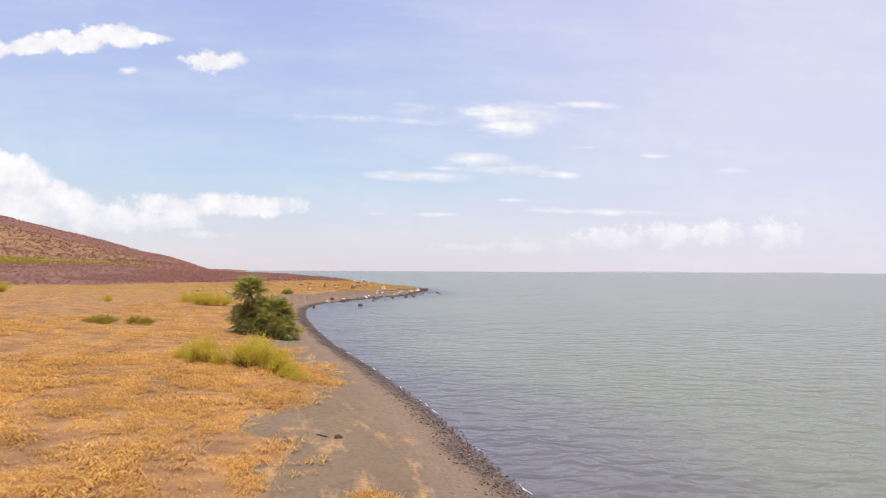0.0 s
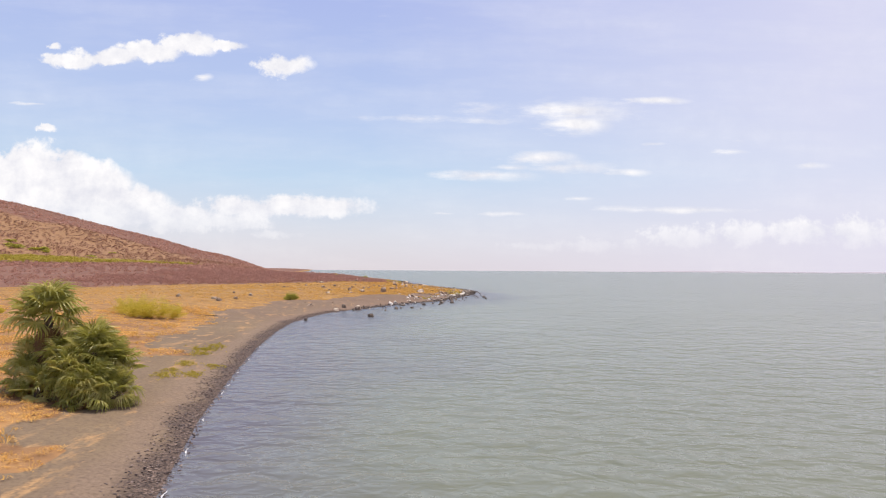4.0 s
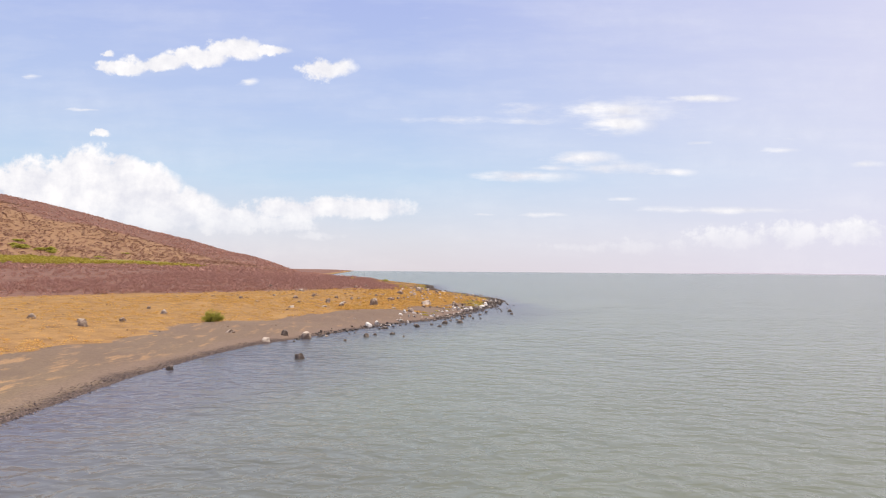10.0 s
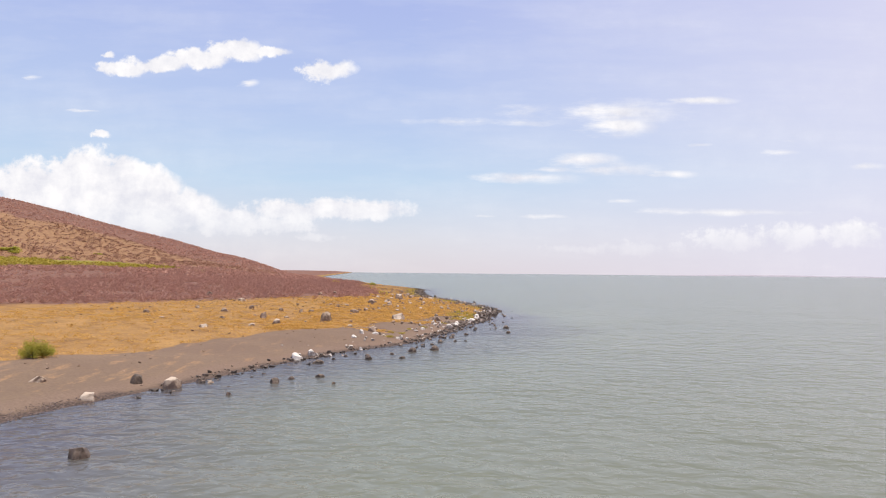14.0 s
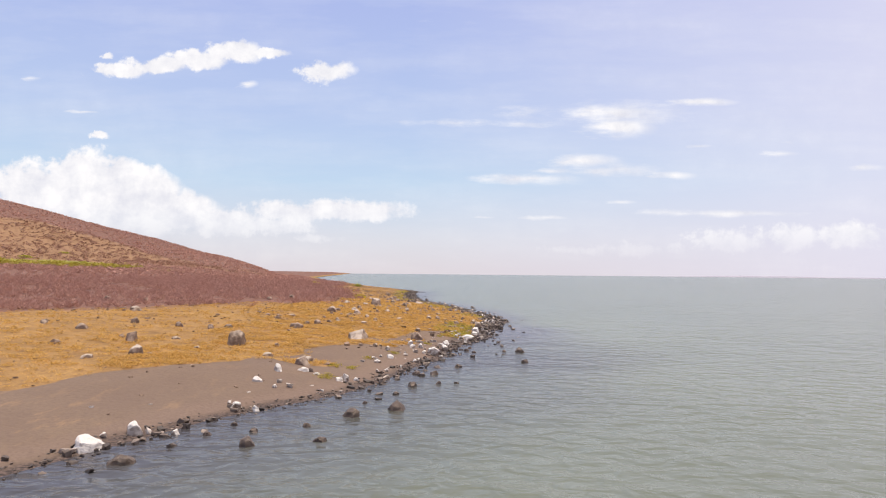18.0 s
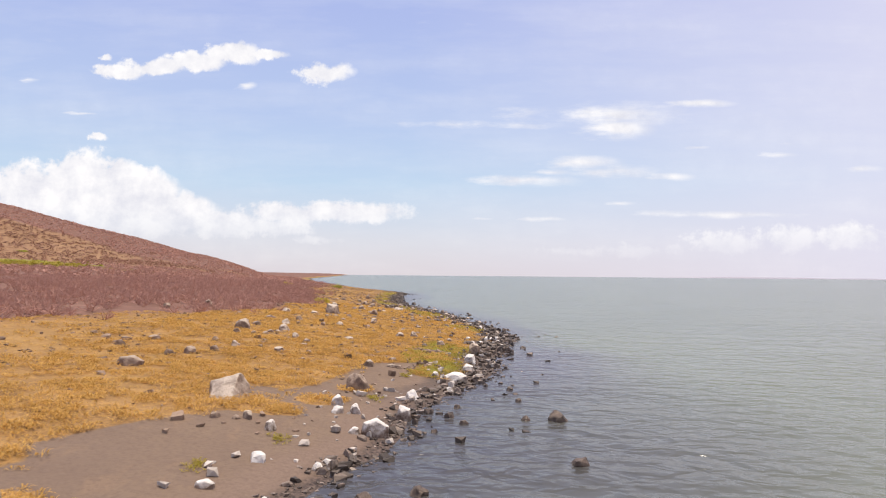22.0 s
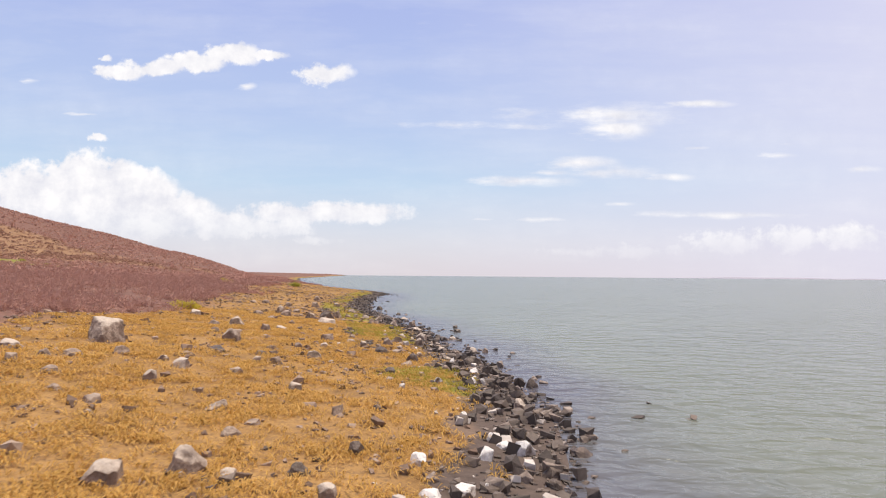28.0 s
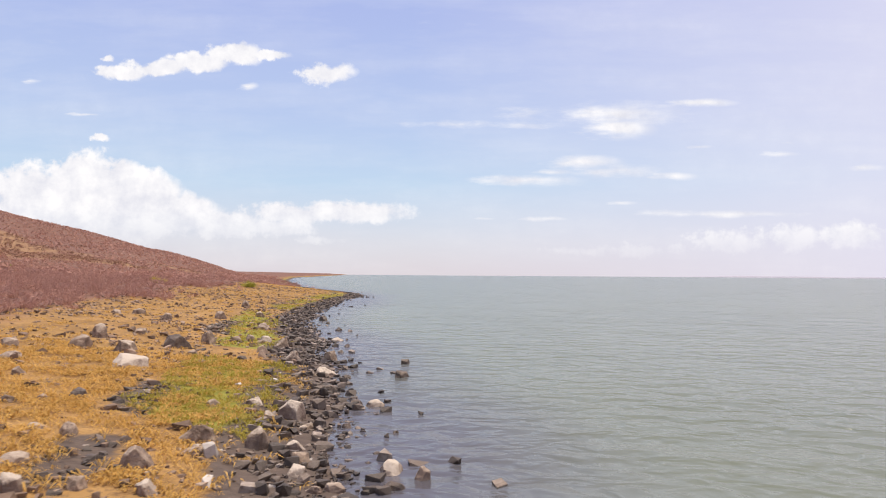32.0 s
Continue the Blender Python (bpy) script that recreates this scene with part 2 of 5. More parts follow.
c_tan = ramp_of(nt, mid, [(0.2, (0.19, 0.106, 0.064)), (0.55, (0.290, 0.170, 0.090)), (0.85, (0.39, 0.245, 0.130))])
c_soil = ramp_of(nt, mid, [(0.28, (0.175, 0.098, 0.054)), (0.5, (0.285, 0.160, 0.076)), (0.72, (0.42, 0.240, 0.096))])
c_grass = blend(nt, attr(nt, "pale"), c_grass, c_soil)
c = blend(nt, edge(nt, attr(nt, "scrub"), mid), c_grass, c_scrub)
c = blend(nt, edge(nt, attr(nt, "tan"), wide), c, c_tan)
c = blend(nt, edge(nt, attr(nt, "green"), mid, 0.15), c, blend(nt, fine, (0.17, 0.17, 0.034), (0.30, 0.27, 0.055)))
c = blend(nt, edge(nt, attr(nt, "sand"), mid, 0.06), c, c_sand)
c = blend(nt, edge(nt, attr(nt, "rubble"), fine, 0.2), c, blend(nt, fine, (0.055, 0.042, 0.035), (0.17, 0.125, 0.10)))
nt.links.new(c, b.inputs["Base Color"])
relief(nt, b, fine, 0.6, 0.12)

# lake: murky green-grey, rippled; silty purple-brown in the shallows
WATER, nt, b = material("lake_water", 0.22, 0.0, 0.5)
b.inputs["IOR"].default_value = 1.33
drift = lumps(nt, 45, 3)
deep = blend(nt, drift, (0.126, 0.140, 0.104), (0.176, 0.187, 0.134))
bed = blend(nt, attr(nt, "stony_bed"), (0.100, 0.090, 0.112), (0.056, 0.049, 0.057))
nt.links.new(blend(nt, attr(nt, "shallow"), deep, bed), b.inputs["Base Color"])
place = node(nt, "ShaderNodeNewGeometry").outputs["Position"]
turned = node(nt, "ShaderNodeMapping", i0=place, i2=(0.0, 0.0, radians(14)), i3=(0.78, 1.0, 1.0)).outputs[0]
chop = node(nt, "ShaderNodeTexNoise", i0=turned, i2=0.85, i3=2.5, i4=0.5, i8=0.35).outputs[0]
swell = node(nt, "ShaderNodeTexNoise", i0=turned, i2=0.22, i3=2.0, i4=0.5).outputs[0]
gust = node(nt, "ShaderNodeMapRange", i0=lumps(nt, 18, 3), i1=0.35, i2=0.65, i3=0.65, i4=1.15).outputs[0]
crests = node(nt, "ShaderNodeMath", "MULTIPLY", i0=chop, i1=gust).outputs[0]
both = node(nt, "ShaderNodeMath", "MULTIPLY_ADD", i0=swell, i1=1.0, i2=crests).outputs[0]
relief(nt, b, both, 1.0, 0.42)

# rock: grey-brown basalt, paler on upward faces, some whitened there by bird droppings, dark and wet near the water
def rock_material(name, white, dark, top=(0.78, 0.70, 0.62)):
    m, nt, b = material(name, 0.8 if dark < 0.5 else 0.45, 0.0, 0.35)
    own = node(nt, "ShaderNodeTexCoord").outputs["Object"]
    chance = node(nt, "ShaderNodeObjectInfo").outputs["Random"]
    n1, n2 = lumps(nt, 0.35, 7), lumps(nt, 0.07, 5)
    k = 1.1 * (1.0 - 0.70 * dark)
    c = ramp_of(nt, n1, [(0.30, (0.095 * k, 0.063 * k, 0.043 * k)), (0.50, (0.225 * k, 0.155 * k, 0.106 * k)), (0.72, (0.45 * k, 0.335 * k, 0.235 * k))])
    c = blend(nt, node(nt, "ShaderNodeMath", "MULTIPLY", i0=chance, i1=0.45).outputs[0], c, (0.24 * k, 0.16 * k, 0.125 * k))
    c = blend(nt, node(nt, "ShaderNodeMapRange", i0=n2, i1=0.5, i2=0.8, i3=0.0, i4=0.5).outputs[0], c, (0.10 * k, 0.08 * k, 0.068 * k))
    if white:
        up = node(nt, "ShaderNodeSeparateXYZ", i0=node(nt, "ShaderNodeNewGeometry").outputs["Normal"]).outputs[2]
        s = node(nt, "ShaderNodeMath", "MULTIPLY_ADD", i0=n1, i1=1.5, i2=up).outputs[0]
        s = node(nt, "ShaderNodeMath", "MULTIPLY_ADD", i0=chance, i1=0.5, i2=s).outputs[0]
        # upward faces mix towards the top colour, broken up by noise
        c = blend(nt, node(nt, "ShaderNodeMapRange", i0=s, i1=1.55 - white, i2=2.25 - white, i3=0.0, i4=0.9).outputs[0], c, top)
    nt.links.new(c, b.inputs["Base Color"])
    relief(nt, b, node(nt, "ShaderNodeMath", "MULTIPLY_ADD", i0=n1, i1=2.5, i2=n2).outputs[0], 0.7, 0.07)
    return m


ROCK = rock_material("basalt", 0.02, 0.0, (0.46, 0.36, 0.275))
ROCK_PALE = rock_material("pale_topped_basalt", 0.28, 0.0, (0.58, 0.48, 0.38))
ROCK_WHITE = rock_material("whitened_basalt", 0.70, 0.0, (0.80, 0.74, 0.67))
ROCK_DARK = rock_material("wet_basalt", 0.0, 0.75)
STONES = plain("shore_stones", [(0.1, (0.034, 0.025, 0.019)), (0.45, (0.092, 0.067, 0.050)), (0.74, (0.195, 0.142, 0.104)), (0.95, (0.46, 0.37, 0.30))], 0.16, 0.6, 0.35, "island", bump=0.5, bump_size=0.05, chance=0.62)
GRAVEL = plain("wet_gravel", [(0.1, (0.050, 0.036, 0.032)), (0.5, (0.125, 0.088, 0.074)), (0.9, (0.26, 0.19, 0.155))], 0.6, 0.6, 0.3, "island", chance=0.85)
FIELD_STONES = plain("field_stones", [(0.1, (0.105, 0.068, 0.046)), (0.5, (0.235, 0.156, 0.108)), (0.9, (0.44, 0.32, 0.23))], 0.16, 0.85, 0.25, "island", bump=0.5, bump_size=0.05, chance=0.6)
STONES_WHITE = plain("whitened_stones", [(0.1, (0.26, 0.21, 0.17)), (0.9, (0.70, 0.62, 0.54))], 0.14, 0.8, 0.2, "island")
STRAW = plain("dry_grass", [(0.05, (0.25, 0.145, 0.032)), (0.32, (0.49, 0.285, 0.072)), (0.65, (0.63, 0.385, 0.110)), (0.95, (0.75, 0.51, 0.21))], 1.6, 0.8, 0.2, "island", thin=0.35, chance=0.3)
STRAW_PALE = plain("pale_dry_grass", [(0.05, (0.29, 0.165, 0.062)), (0.35, (0.56, 0.325, 0.100)), (0.65, (0.76, 0.470, 0.145)), (0.95, (0.85, 0.61, 0.27))], 2.2, 0.8, 0.2, "island", thin=0.35, chance=0.3)
LUSH = plain("green_grass", [(0.1, (0.24, 0.20, 0.034)), (0.5, (0.40, 0.33, 0.055)), (0.9, (0.54, 0.40, 0.095))], 2.0, 0.8, 0.2, "island", thin=0.4, chance=0.4)
TWIGS = plain("dead_scrub", [(0.1, (0.32, 0.170, 0.130)), (0.5, (0.455, 0.252, 0.196)), (0.9, (0.56, 0.34, 0.26))], 9.0, 0.9, 0.1, "island", thin=0.25)
DRY_SHRUB = plain("dry_shrub", [(0.1, (0.25, 0.135, 0.096)), (0.5, (0.35, 0.200, 0.140)), (0.9, (0.44, 0.27, 0.185))], 9.0, 0.9, 0.1, "island", thin=0.2)
BUSH = plain("bush_leaves", [(0.1, (0.42, 0.36, 0.045)), (0.5, (0.68, 0.57, 0.075)), (0.9, (0.82, 0.66, 0.16))], 1.5, 0.7, 0.25, "island", thin=0.45)
TREE = plain("thorn_tree_leaves", [(0.1, (0.22, 0.22, 0.040)), (0.5, (0.42, 0.40, 0.070)), (0.9, (0.62, 0.55, 0.12))], 6.0, 0.75, 0.2, "island", thin=0.45)
PALM = plain("palm_leaf", [(0.1, (0.16, 0.160, 0.034)), (0.5, (0.40, 0.38, 0.085)), (0.9, (0.78, 0.68, 0.29))], 0.5, 0.35, 0.5, "object", thin=0.40)
PALM_DRY = plain("dead_palm_leaf", [(0.1, (0.16, 0.095, 0.05)), (0.9, (0.44, 0.29, 0.17))], 0.4, 0.85, 0.2, "object", thin=0.2)
BARK = plain("bark", [(0.2, (0.07, 0.05, 0.038)), (0.8, (0.19, 0.14, 0.10))], 0.12, 0.95, 0.1, bump=0.6, bump_size=0.05)
FOAM = plain("foam", [(0.2, (0.40, 0.40, 0.42)), (0.8, (0.66, 0.66, 0.68))], 0.2, 0.7, 0.3)


# ---- lie of the land: x across, y along the shore, water at z = 0 ----
SHORE_Y = [-1500, 0, 21, 35, 50, 65, 80, 95, 110, 124, 136, 145, 157, 165, 177, 185, 190, 204, 215, 227, 240, 252, 262, 270, 280, 290, 300, 310, 320, 335, 350, 370, 390, 415, 450, 500, 593, 800, 1140, 2344, 4900]
SHORE_X = [60, 7.2, 5.92, 4.61, 2.35, -0.25, -2.2, -3.85, -5.05, -5.4, -4.3, -2.8, 2.2, 5.3, 10.5, 16.2, 18.5, 22.68, 24.54, 28.2, 31.02, 31.77, 31.97, 31.44, 29.6, 28.0, 26.3, 23.5, 20.5, 17.4, 15.2, 12.9, 12.0, 11.5, 9.0, -13, -40, -90, -161, -306, -620]
GRASS_Y = [-1500, 0, 19, 25, 30, 36, 40, 46, 61, 75, 86, 97, 107, 120, 131, 148, 155, 165, 172, 183, 188, 193, 197, 200, 204, 208, 213, 217, 221, 226, 228, 232, 240, 260, 300, 4900]
GRASS_D = [30, 8, 7.5, 6.75, 7.6, 5.6, 4.5, 5.7, 5.2, 6.9, 7.9, 7.4, 9.0, 9.2, 10.4, 10.5, 13.5, 13.2, 13.6, 14.0, 12.4, 10.8, 9.0, 10.6, 8.4, 8.2, 9.0, 8.1, 7.5, 7.2, 4.4, 3.2, 2.6, 1.7, 1.8, 2.2]
SCRUB_Y = [-1500, 100, 140, 162, 172, 188, 205, 213, 222, 233, 245, 265, 290, 320, 345, 380, 420, 460, 500, 540, 593, 680, 800, 1140, 4900]
SCRUB_X = [-500, -130, -92, -72, -64, -53, -40, -26, -13, -7, -2, 4, 3.5, -2.5, -7.5, -12, -17, -20, -21, -25, -38, -62, -98, -174, -640]


def vnoise(x, y, size, seed):
    """Smooth value noise in -1..1 on arrays, with lumps of that size."""
    c, s = math.cos(seed * 1.7), math.sin(seed * 1.7)
    x, y = np.asarray(x, float) / size, np.asarray(y, float) / size
    x, y = x * c - y * s, x * s + y * c
    i, j = np.floor(x), np.floor(y)
    u, v = x - i, y - j
    u, v = u * u * (3 - 2 * u), v * v * (3 - 2 * v)

    def corner(a, b):
        h = np.sin(a * 127.1 + b * 311.7 + seed * 74.7) * 43758.5453
        return (h - np.floor(h)) * 2 - 1
    return (corner(i, j) * (1 - u) + corner(i + 1, j) * u) * (1 - v) + (corner(i, j + 1) * (1 - u) + corner(i + 1, j + 1) * u) * v


def smooth(a, b, v):
    k = np.clip((np.asarray(v, float) - a) / (b - a), 0, 1)
    return k * k * (3 - 2 * k)


def shore_x(y):
    return np.interp(y, SHORE_Y, SHORE_X) + smooth(170, 230, y) * (0.9 * vnoise(y, 0 * y, 9, 5) + 0.5 * vnoise(y, 0 * y, 3.5, 6))


def land_z(x, y):
    """The height of the ground."""
    x, y = np.asarray(x, float), np.asarray(y, float)
    d = shore_x(y) - x
    south = np.interp(d, [-6000, -60, -20, -8, 0, 3, 10, 20, 38, 60, 80, 120, 165, 220, 300, 6000], [-9, -4, -0.32, -0.14, 0, 0.5, 1.1, 1.8, 2.7, 3.0, 3.4, 4.3, 5.2, 6.5, 8, 12])
    north = np.interp(d, [-6000, -60, -20, -8, 0, 2, 5, 10, 18, 28, 40, 80, 130, 170, 260, 6000], [-9, -4, -0.36, -0.16, 0, 0.22, 0.5, 0.95, 1.75, 2.8, 3.6, 5.2, 8.3, 9.0, 10, 12])
    n = smooth(0, 1, (y - 185) / (45 + 1.6 * np.clip(d - 35, 0, 120)))
    z = south * (1 - n) + north * n
    r = np.hypot(x + 617, y - 738)
    hill = np.interp(r, [0, 76, 152, 228, 304, 405, 480, 560, 700, 6000], [126, 111, 88, 71, 53, 26.3, 13.2, 7, 0, -40])
    hill = hill - 12 * smooth(110, 10, d) - 20 * smooth(30, 0, d)
    hill = hill + smooth(15, 40, hill) * (2.0 * vnoise(x, y, 60, 1) + 0.8 * vnoise(x, y, 22, 2))
    z = np.where(hill > z, hill, z) + 1.6 * np.exp(-np.abs(hill - z) / 4.0) * smooth(60, 130, d)
    rough = smooth(2, 9, d)
    return z + rough * (0.22 * vnoise(x, y, 11, 3) + 0.10 * vnoise(x, y, 3.1, 4))


# ---- ground and lake ----
def mesh_of(name, verts, faces, mat=None, smoothed=False):
    """A mesh from arrays: verts (n, 3), faces (m, 3) or (m, 4)."""
    me = bpy.data.meshes.new(name)
    verts, faces = np.asarray(verts, np.float32), np.asarray(faces, np.int32)
    k = faces.shape[1]
    me.vertices.add(len(verts))
    me.vertices.foreach_set("co", verts.ravel())
    me.loops.add(faces.size)
    me.loops.foreach_set("vertex_index", faces.ravel())
    me.polygons.add(len(faces))
    me.polygons.foreach_set("loop_start", np.arange(0, faces.size, k, dtype=np.int32))
    me.polygons.foreach_set("use_smooth", np.full(len(faces), smoothed, bool))
    me.update(calc_edges=True)
    if mat:
        me.materials.append(mat)
    return me


def grid_faces(rows, cols):
    i = np.arange(rows - 1)[:, None] * cols + np.arange(cols - 1)[None]
    return np.stack([i, i + 1, i + cols + 1, i + cols], -1).reshape(-1, 4)


def give(me, name, values):
    me.attributes.new(name, "FLOAT", "POINT").data.foreach_set("value", np.asarray(values, np.float32).ravel())


def grass_x(y):
    return np.interp(y, SHORE_Y, SHORE_X) - np.interp(y, GRASS_Y, GRASS_D)


def cover_masks(x, y):
    """How far a place is sand, scrub, tan hillside, green: 0 to 1, a half at the border."""
    d = shore_x(y) - x
    gx = grass_x(y) + 1.7 * vnoise(x, y, 6, 11) + 1.1 * vnoise(x, y, 2.2, 12)
    sand = np.clip(0.5 + (x - gx) * 0.45, 0, 1)
    bare = smooth(0.5, 0.66, vnoise(x, y, 6, 15)) * smooth(195, 205, y) * (1 - smooth(216, 224, y)) * smooth(12, 8, d)
    sand = np.maximum(sand, bare)
    for ix, iy, rx, ry in ((12.0, 194.5, 2.2, 1.5), (15.5, 208.8, 3.0, 1.9), (19.8, 216.0, 1.2, 0.9), (18.6, 212.0, 1.5, 1.4), (24.6, 224.2, 1.9, 2.6), (25.4, 228.5, 1.9, 2.8), (-8.4, 84.5, 1.6, 1.2), (-3.2, 55.5, 0.8, 1.8), (1.0, 19.3, 1.0, 0.7), (-0.6, 47.0, 0.7, 1.5)):
        away = np.hypot((x - ix) / rx, (y - iy) / ry) + 0.25 * vnoise(x, y, 1.5, 22)
        sand = sand * (1 - smooth(1.15, 0.75, away))
    sand = np.maximum(sand, smooth(1.2, 0.7, np.hypot((x - 24.2) / 1.6, (y - 236.5) / 1.1) + 0.3 * vnoise(x, y, 1.5, 35)))
    sx = np.interp(y, SCRUB_Y, SCRUB_X) + 4 * vnoise(x, y, 16, 13)
    scrub = np.clip(0.5 + (sx - x) * 0.12, 0, 1)
    r, a = np.hypot(x + 617, y - 738), np.degrees(np.arctan2(y - 738, x + 617))
    wander = a + 9 * vnoise(x, y, 45, 14) + 6 * vnoise(x, y, 16, 17)
    tan = smooth(-7, -19, wander) * smooth(30, 0, r - 500 - 70 * smooth(-24, -31, a) + 14 * vnoise(x, y, 20, 23))
    tan = np.maximum(tan, smooth(0.30, 0.55, vnoise(x, y, 19, 24)) * smooth(-8, -20, a) * smooth(330, 420, r) * smooth(540, 500, r))
    green = smooth(-0.25, 0.35, vnoise(x, y, 6, 16)) * smooth(1.5, 3.0, d) * smooth(9.0, 5.5, d) * smooth(200, 221, y)
    meadow = smooth(-22, -30, a + 4 * vnoise(x, y, 14, 29)) * smooth(480, 496, r + 10 * vnoise(x, y, 25, 30)) * smooth(600, 580, r + 8 * vnoise(x, y, 18, 32))
    green = np.maximum(green, meadow)
    return sand, scrub, tan, green


def rubble_mask(x, y):
    """Where stones lie heaped: the waterline of the rocky shore and a broken line behind it."""
    d = shore_x(y) - x
    heap = smooth(1.4, 0.3, np.abs(d - 7.2 - 1.5 * vnoise(y, 0 * y, 12, 19))) * smooth(235, 255, y) * smooth(0.0, 0.45, vnoise(x, y, 3.5, 18))
    return np.maximum(smooth(4.0, 2.6, d + 0.8 * vnoise(x, y, 2.5, 27)) * smooth(200, 232, y), heap)


dd = np.concatenate([[-5400, -1500, -400, -150, -60, -25], np.arange(-12, -4, 1.5), np.arange(-4, 26, 0.4), np.arange(26, 60, 1.0), np.arange(60, 160, 4.0), np.arange(160, 900, 14.0), [1000, 1300, 2000, 3500, 5200]])
yy = np.concatenate([[-1500, -600, -200, -80, -40, -20], np.arange(-10, 330, 0.6), np.arange(330, 480, 2.0), np.arange(480, 1400, 12.0), np.arange(1400, 2400, 60.0), [2700, 3200, 4000, 4900]])
Y, D = np.meshgrid(yy, dd, indexing="ij")
X = shore_x(Y) - D
Z = land_z(X, Y)
me = mesh_of("ground", np.stack([X, Y, Z], -1).reshape(-1, 3), grid_faces(len(yy), len(dd))[:, ::-1], GROUND, True)
sand, scrub, tan, green = cover_masks(X, Y)
for name, values in (("sand", sand), ("scrub", scrub), ("tan", tan), ("green", green), ("wet", smooth(1.35, 0.45, D + 0.45 * vnoise(X, Y, 1.6, 20) + 0.3 * vnoise(X, Y, 0.7, 21))),
                     ("rubble", rubble_mask(X, Y)), ("shingle", smooth(0.6, 1.3, D + 0.3 * vnoise(X, Y, 3, 25)) * smooth(3.4, 2.0, D + 0.6 * vnoise(X, Y, 4, 26))),
                     ("straw", smooth(1.8, 3.0, D) * (1 - 0.8 * smooth(165, 185, Y))), ("pale", smooth(165, 95, Y + 12 * vnoise(X, Y, 18, 28)))):
    give(me, name, values)
tagged(new("ground", me), "dry lake shore of dark sand, golden grass and brown hillside", "ground", kind="structure")

dw = np.concatenate([np.arange(-2.0, 14, 0.5), [15, 17, 19, 21, 24, 27, 31, 40, 80, 200, 600, 2000, 5400]])
yw = np.concatenate([[-1500, -400, -100, -40], np.arange(-20, 340, 1.5), np.arange(340, 600, 8), [650, 700, 800, 1000, 1140, 1500, 2344, 3200, 4000, 4900]])
Yw, Dw = np.meshgrid(yw, dw, indexing="ij")
Xw = shore_x(Yw) + Dw
me = mesh_of("water", np.stack([Xw, Yw, 0 * Xw], -1).reshape(-1, 3), grid_faces(len(yw), len(dw)), WATER, True)
give(me, "shallow", smooth(1, 0, (Dw + 4 * vnoise(Xw, Yw, 13, 31)) / (13 + 11 * smooth(50, 100, Yw) - 13 * smooth(205, 250, Yw))) * 0.9)
give(me, "stony_bed", smooth(105, 165, Yw + 8 * vnoise(Xw, Yw, 17, 33)) * (1 - 0.75 * smooth(208, 238, Yw)))
tagged(new("water", me), "calm grey-green lake with small ripples", "water", kind="structure")


# ---- growth and stones that nobody could count ----
rng = np.random.default_rng(7)


def scatter(template, places, sizes, turns, stretch=None):
    """Copies of a template (verts, tris) at places, turned about z, joined into arrays."""
    tv, tf = template
    c, s = np.cos(turns)[:, None], np.sin(turns)[:, None]
    k = np.asarray(sizes)[:, None]
    vx = (tv[:, 0] * c - tv[:, 1] * s) * k
    vy = (tv[:, 0] * s + tv[:, 1] * c) * k
    vz = tv[:, 2] * k * (1 if stretch is None else np.asarray(stretch)[:, None])
    v = np.stack([vx + places[:, :1], vy + places[:, 1:2], vz + places[:, 2:3]], -1).reshape(-1, 3)
    f = (tf[None] + (np.arange(len(places)) * len(tv))[:, None, None]).reshape(-1, 3)
    return v, f


def joined(pieces):
    vs, fs, at = [], [], 0
    for v, f in pieces:
        vs.append(v), fs.append(f + at)
        at += len(v)
    return np.concatenate(vs), np.concatenate(fs)


def tuft(blades, spread, lean, width, seed, top=(0.75, 1.0)):
    """Blades of one metre that rise from a point and arch outwards."""
    g = np.random.default_rng(seed)
    v, f = [], []
    for i in range(blades):
        a = g.uniform(0, 6.283)
        r0, r1 = g.uniform(0, spread), spread + g.uniform(0.1, lean)
        h = g.uniform(0.55, 1.0)
        side = np.array([-math.sin(a), math.cos(a), 0]) * width * g.uniform(0.6, 1.3)
        out = np.array([math.cos(a), math.sin(a), 0])
        base, bend, tip = out * r0, out * (r0 + (r1 - r0) * 0.5) + [0, 0, h * (0.85 if top[1] > 0.7 else 0.65)], out * r1 + [0, 0, h * g.uniform(*top)]
        n = len(v)
        v += [base, bend + side, bend - side, tip]
        f += [(n, n + 1, n + 2), (n + 2, n + 1, n + 3)]
    return np.array(v, float), np.array(f)


def clump(leaves, wide, high, size, seed, hollow=0.35):
    """Small leaf facets filling an uneven dome one metre across the middle."""
    g = np.random.default_rng(seed)
    v, f = [], []
    for i in range(leaves):
        a, e, r = g.uniform(0, 6.283), math.asin(g.uniform(0.0, 1.0)), g.uniform(hollow, 1.0) ** 0.6
        lump = 0.8 + 0.2 * math.sin(3 * a + seed) + 0.12 * math.sin(7 * a + 5 * e)
        p = np.array([math.cos(a) * math.cos(e) * wide, math.sin(a) * math.cos(e) * wide, 0.08 + math.sin(e) * high]) * [r * lump, r * lump, r]
        q = g.normal(size=(3, 3)) * size + p
        n = len(v)
        v += list(q)
        f += [(n, n + 1, n + 2)]
    return np.array(v), np.array(f)


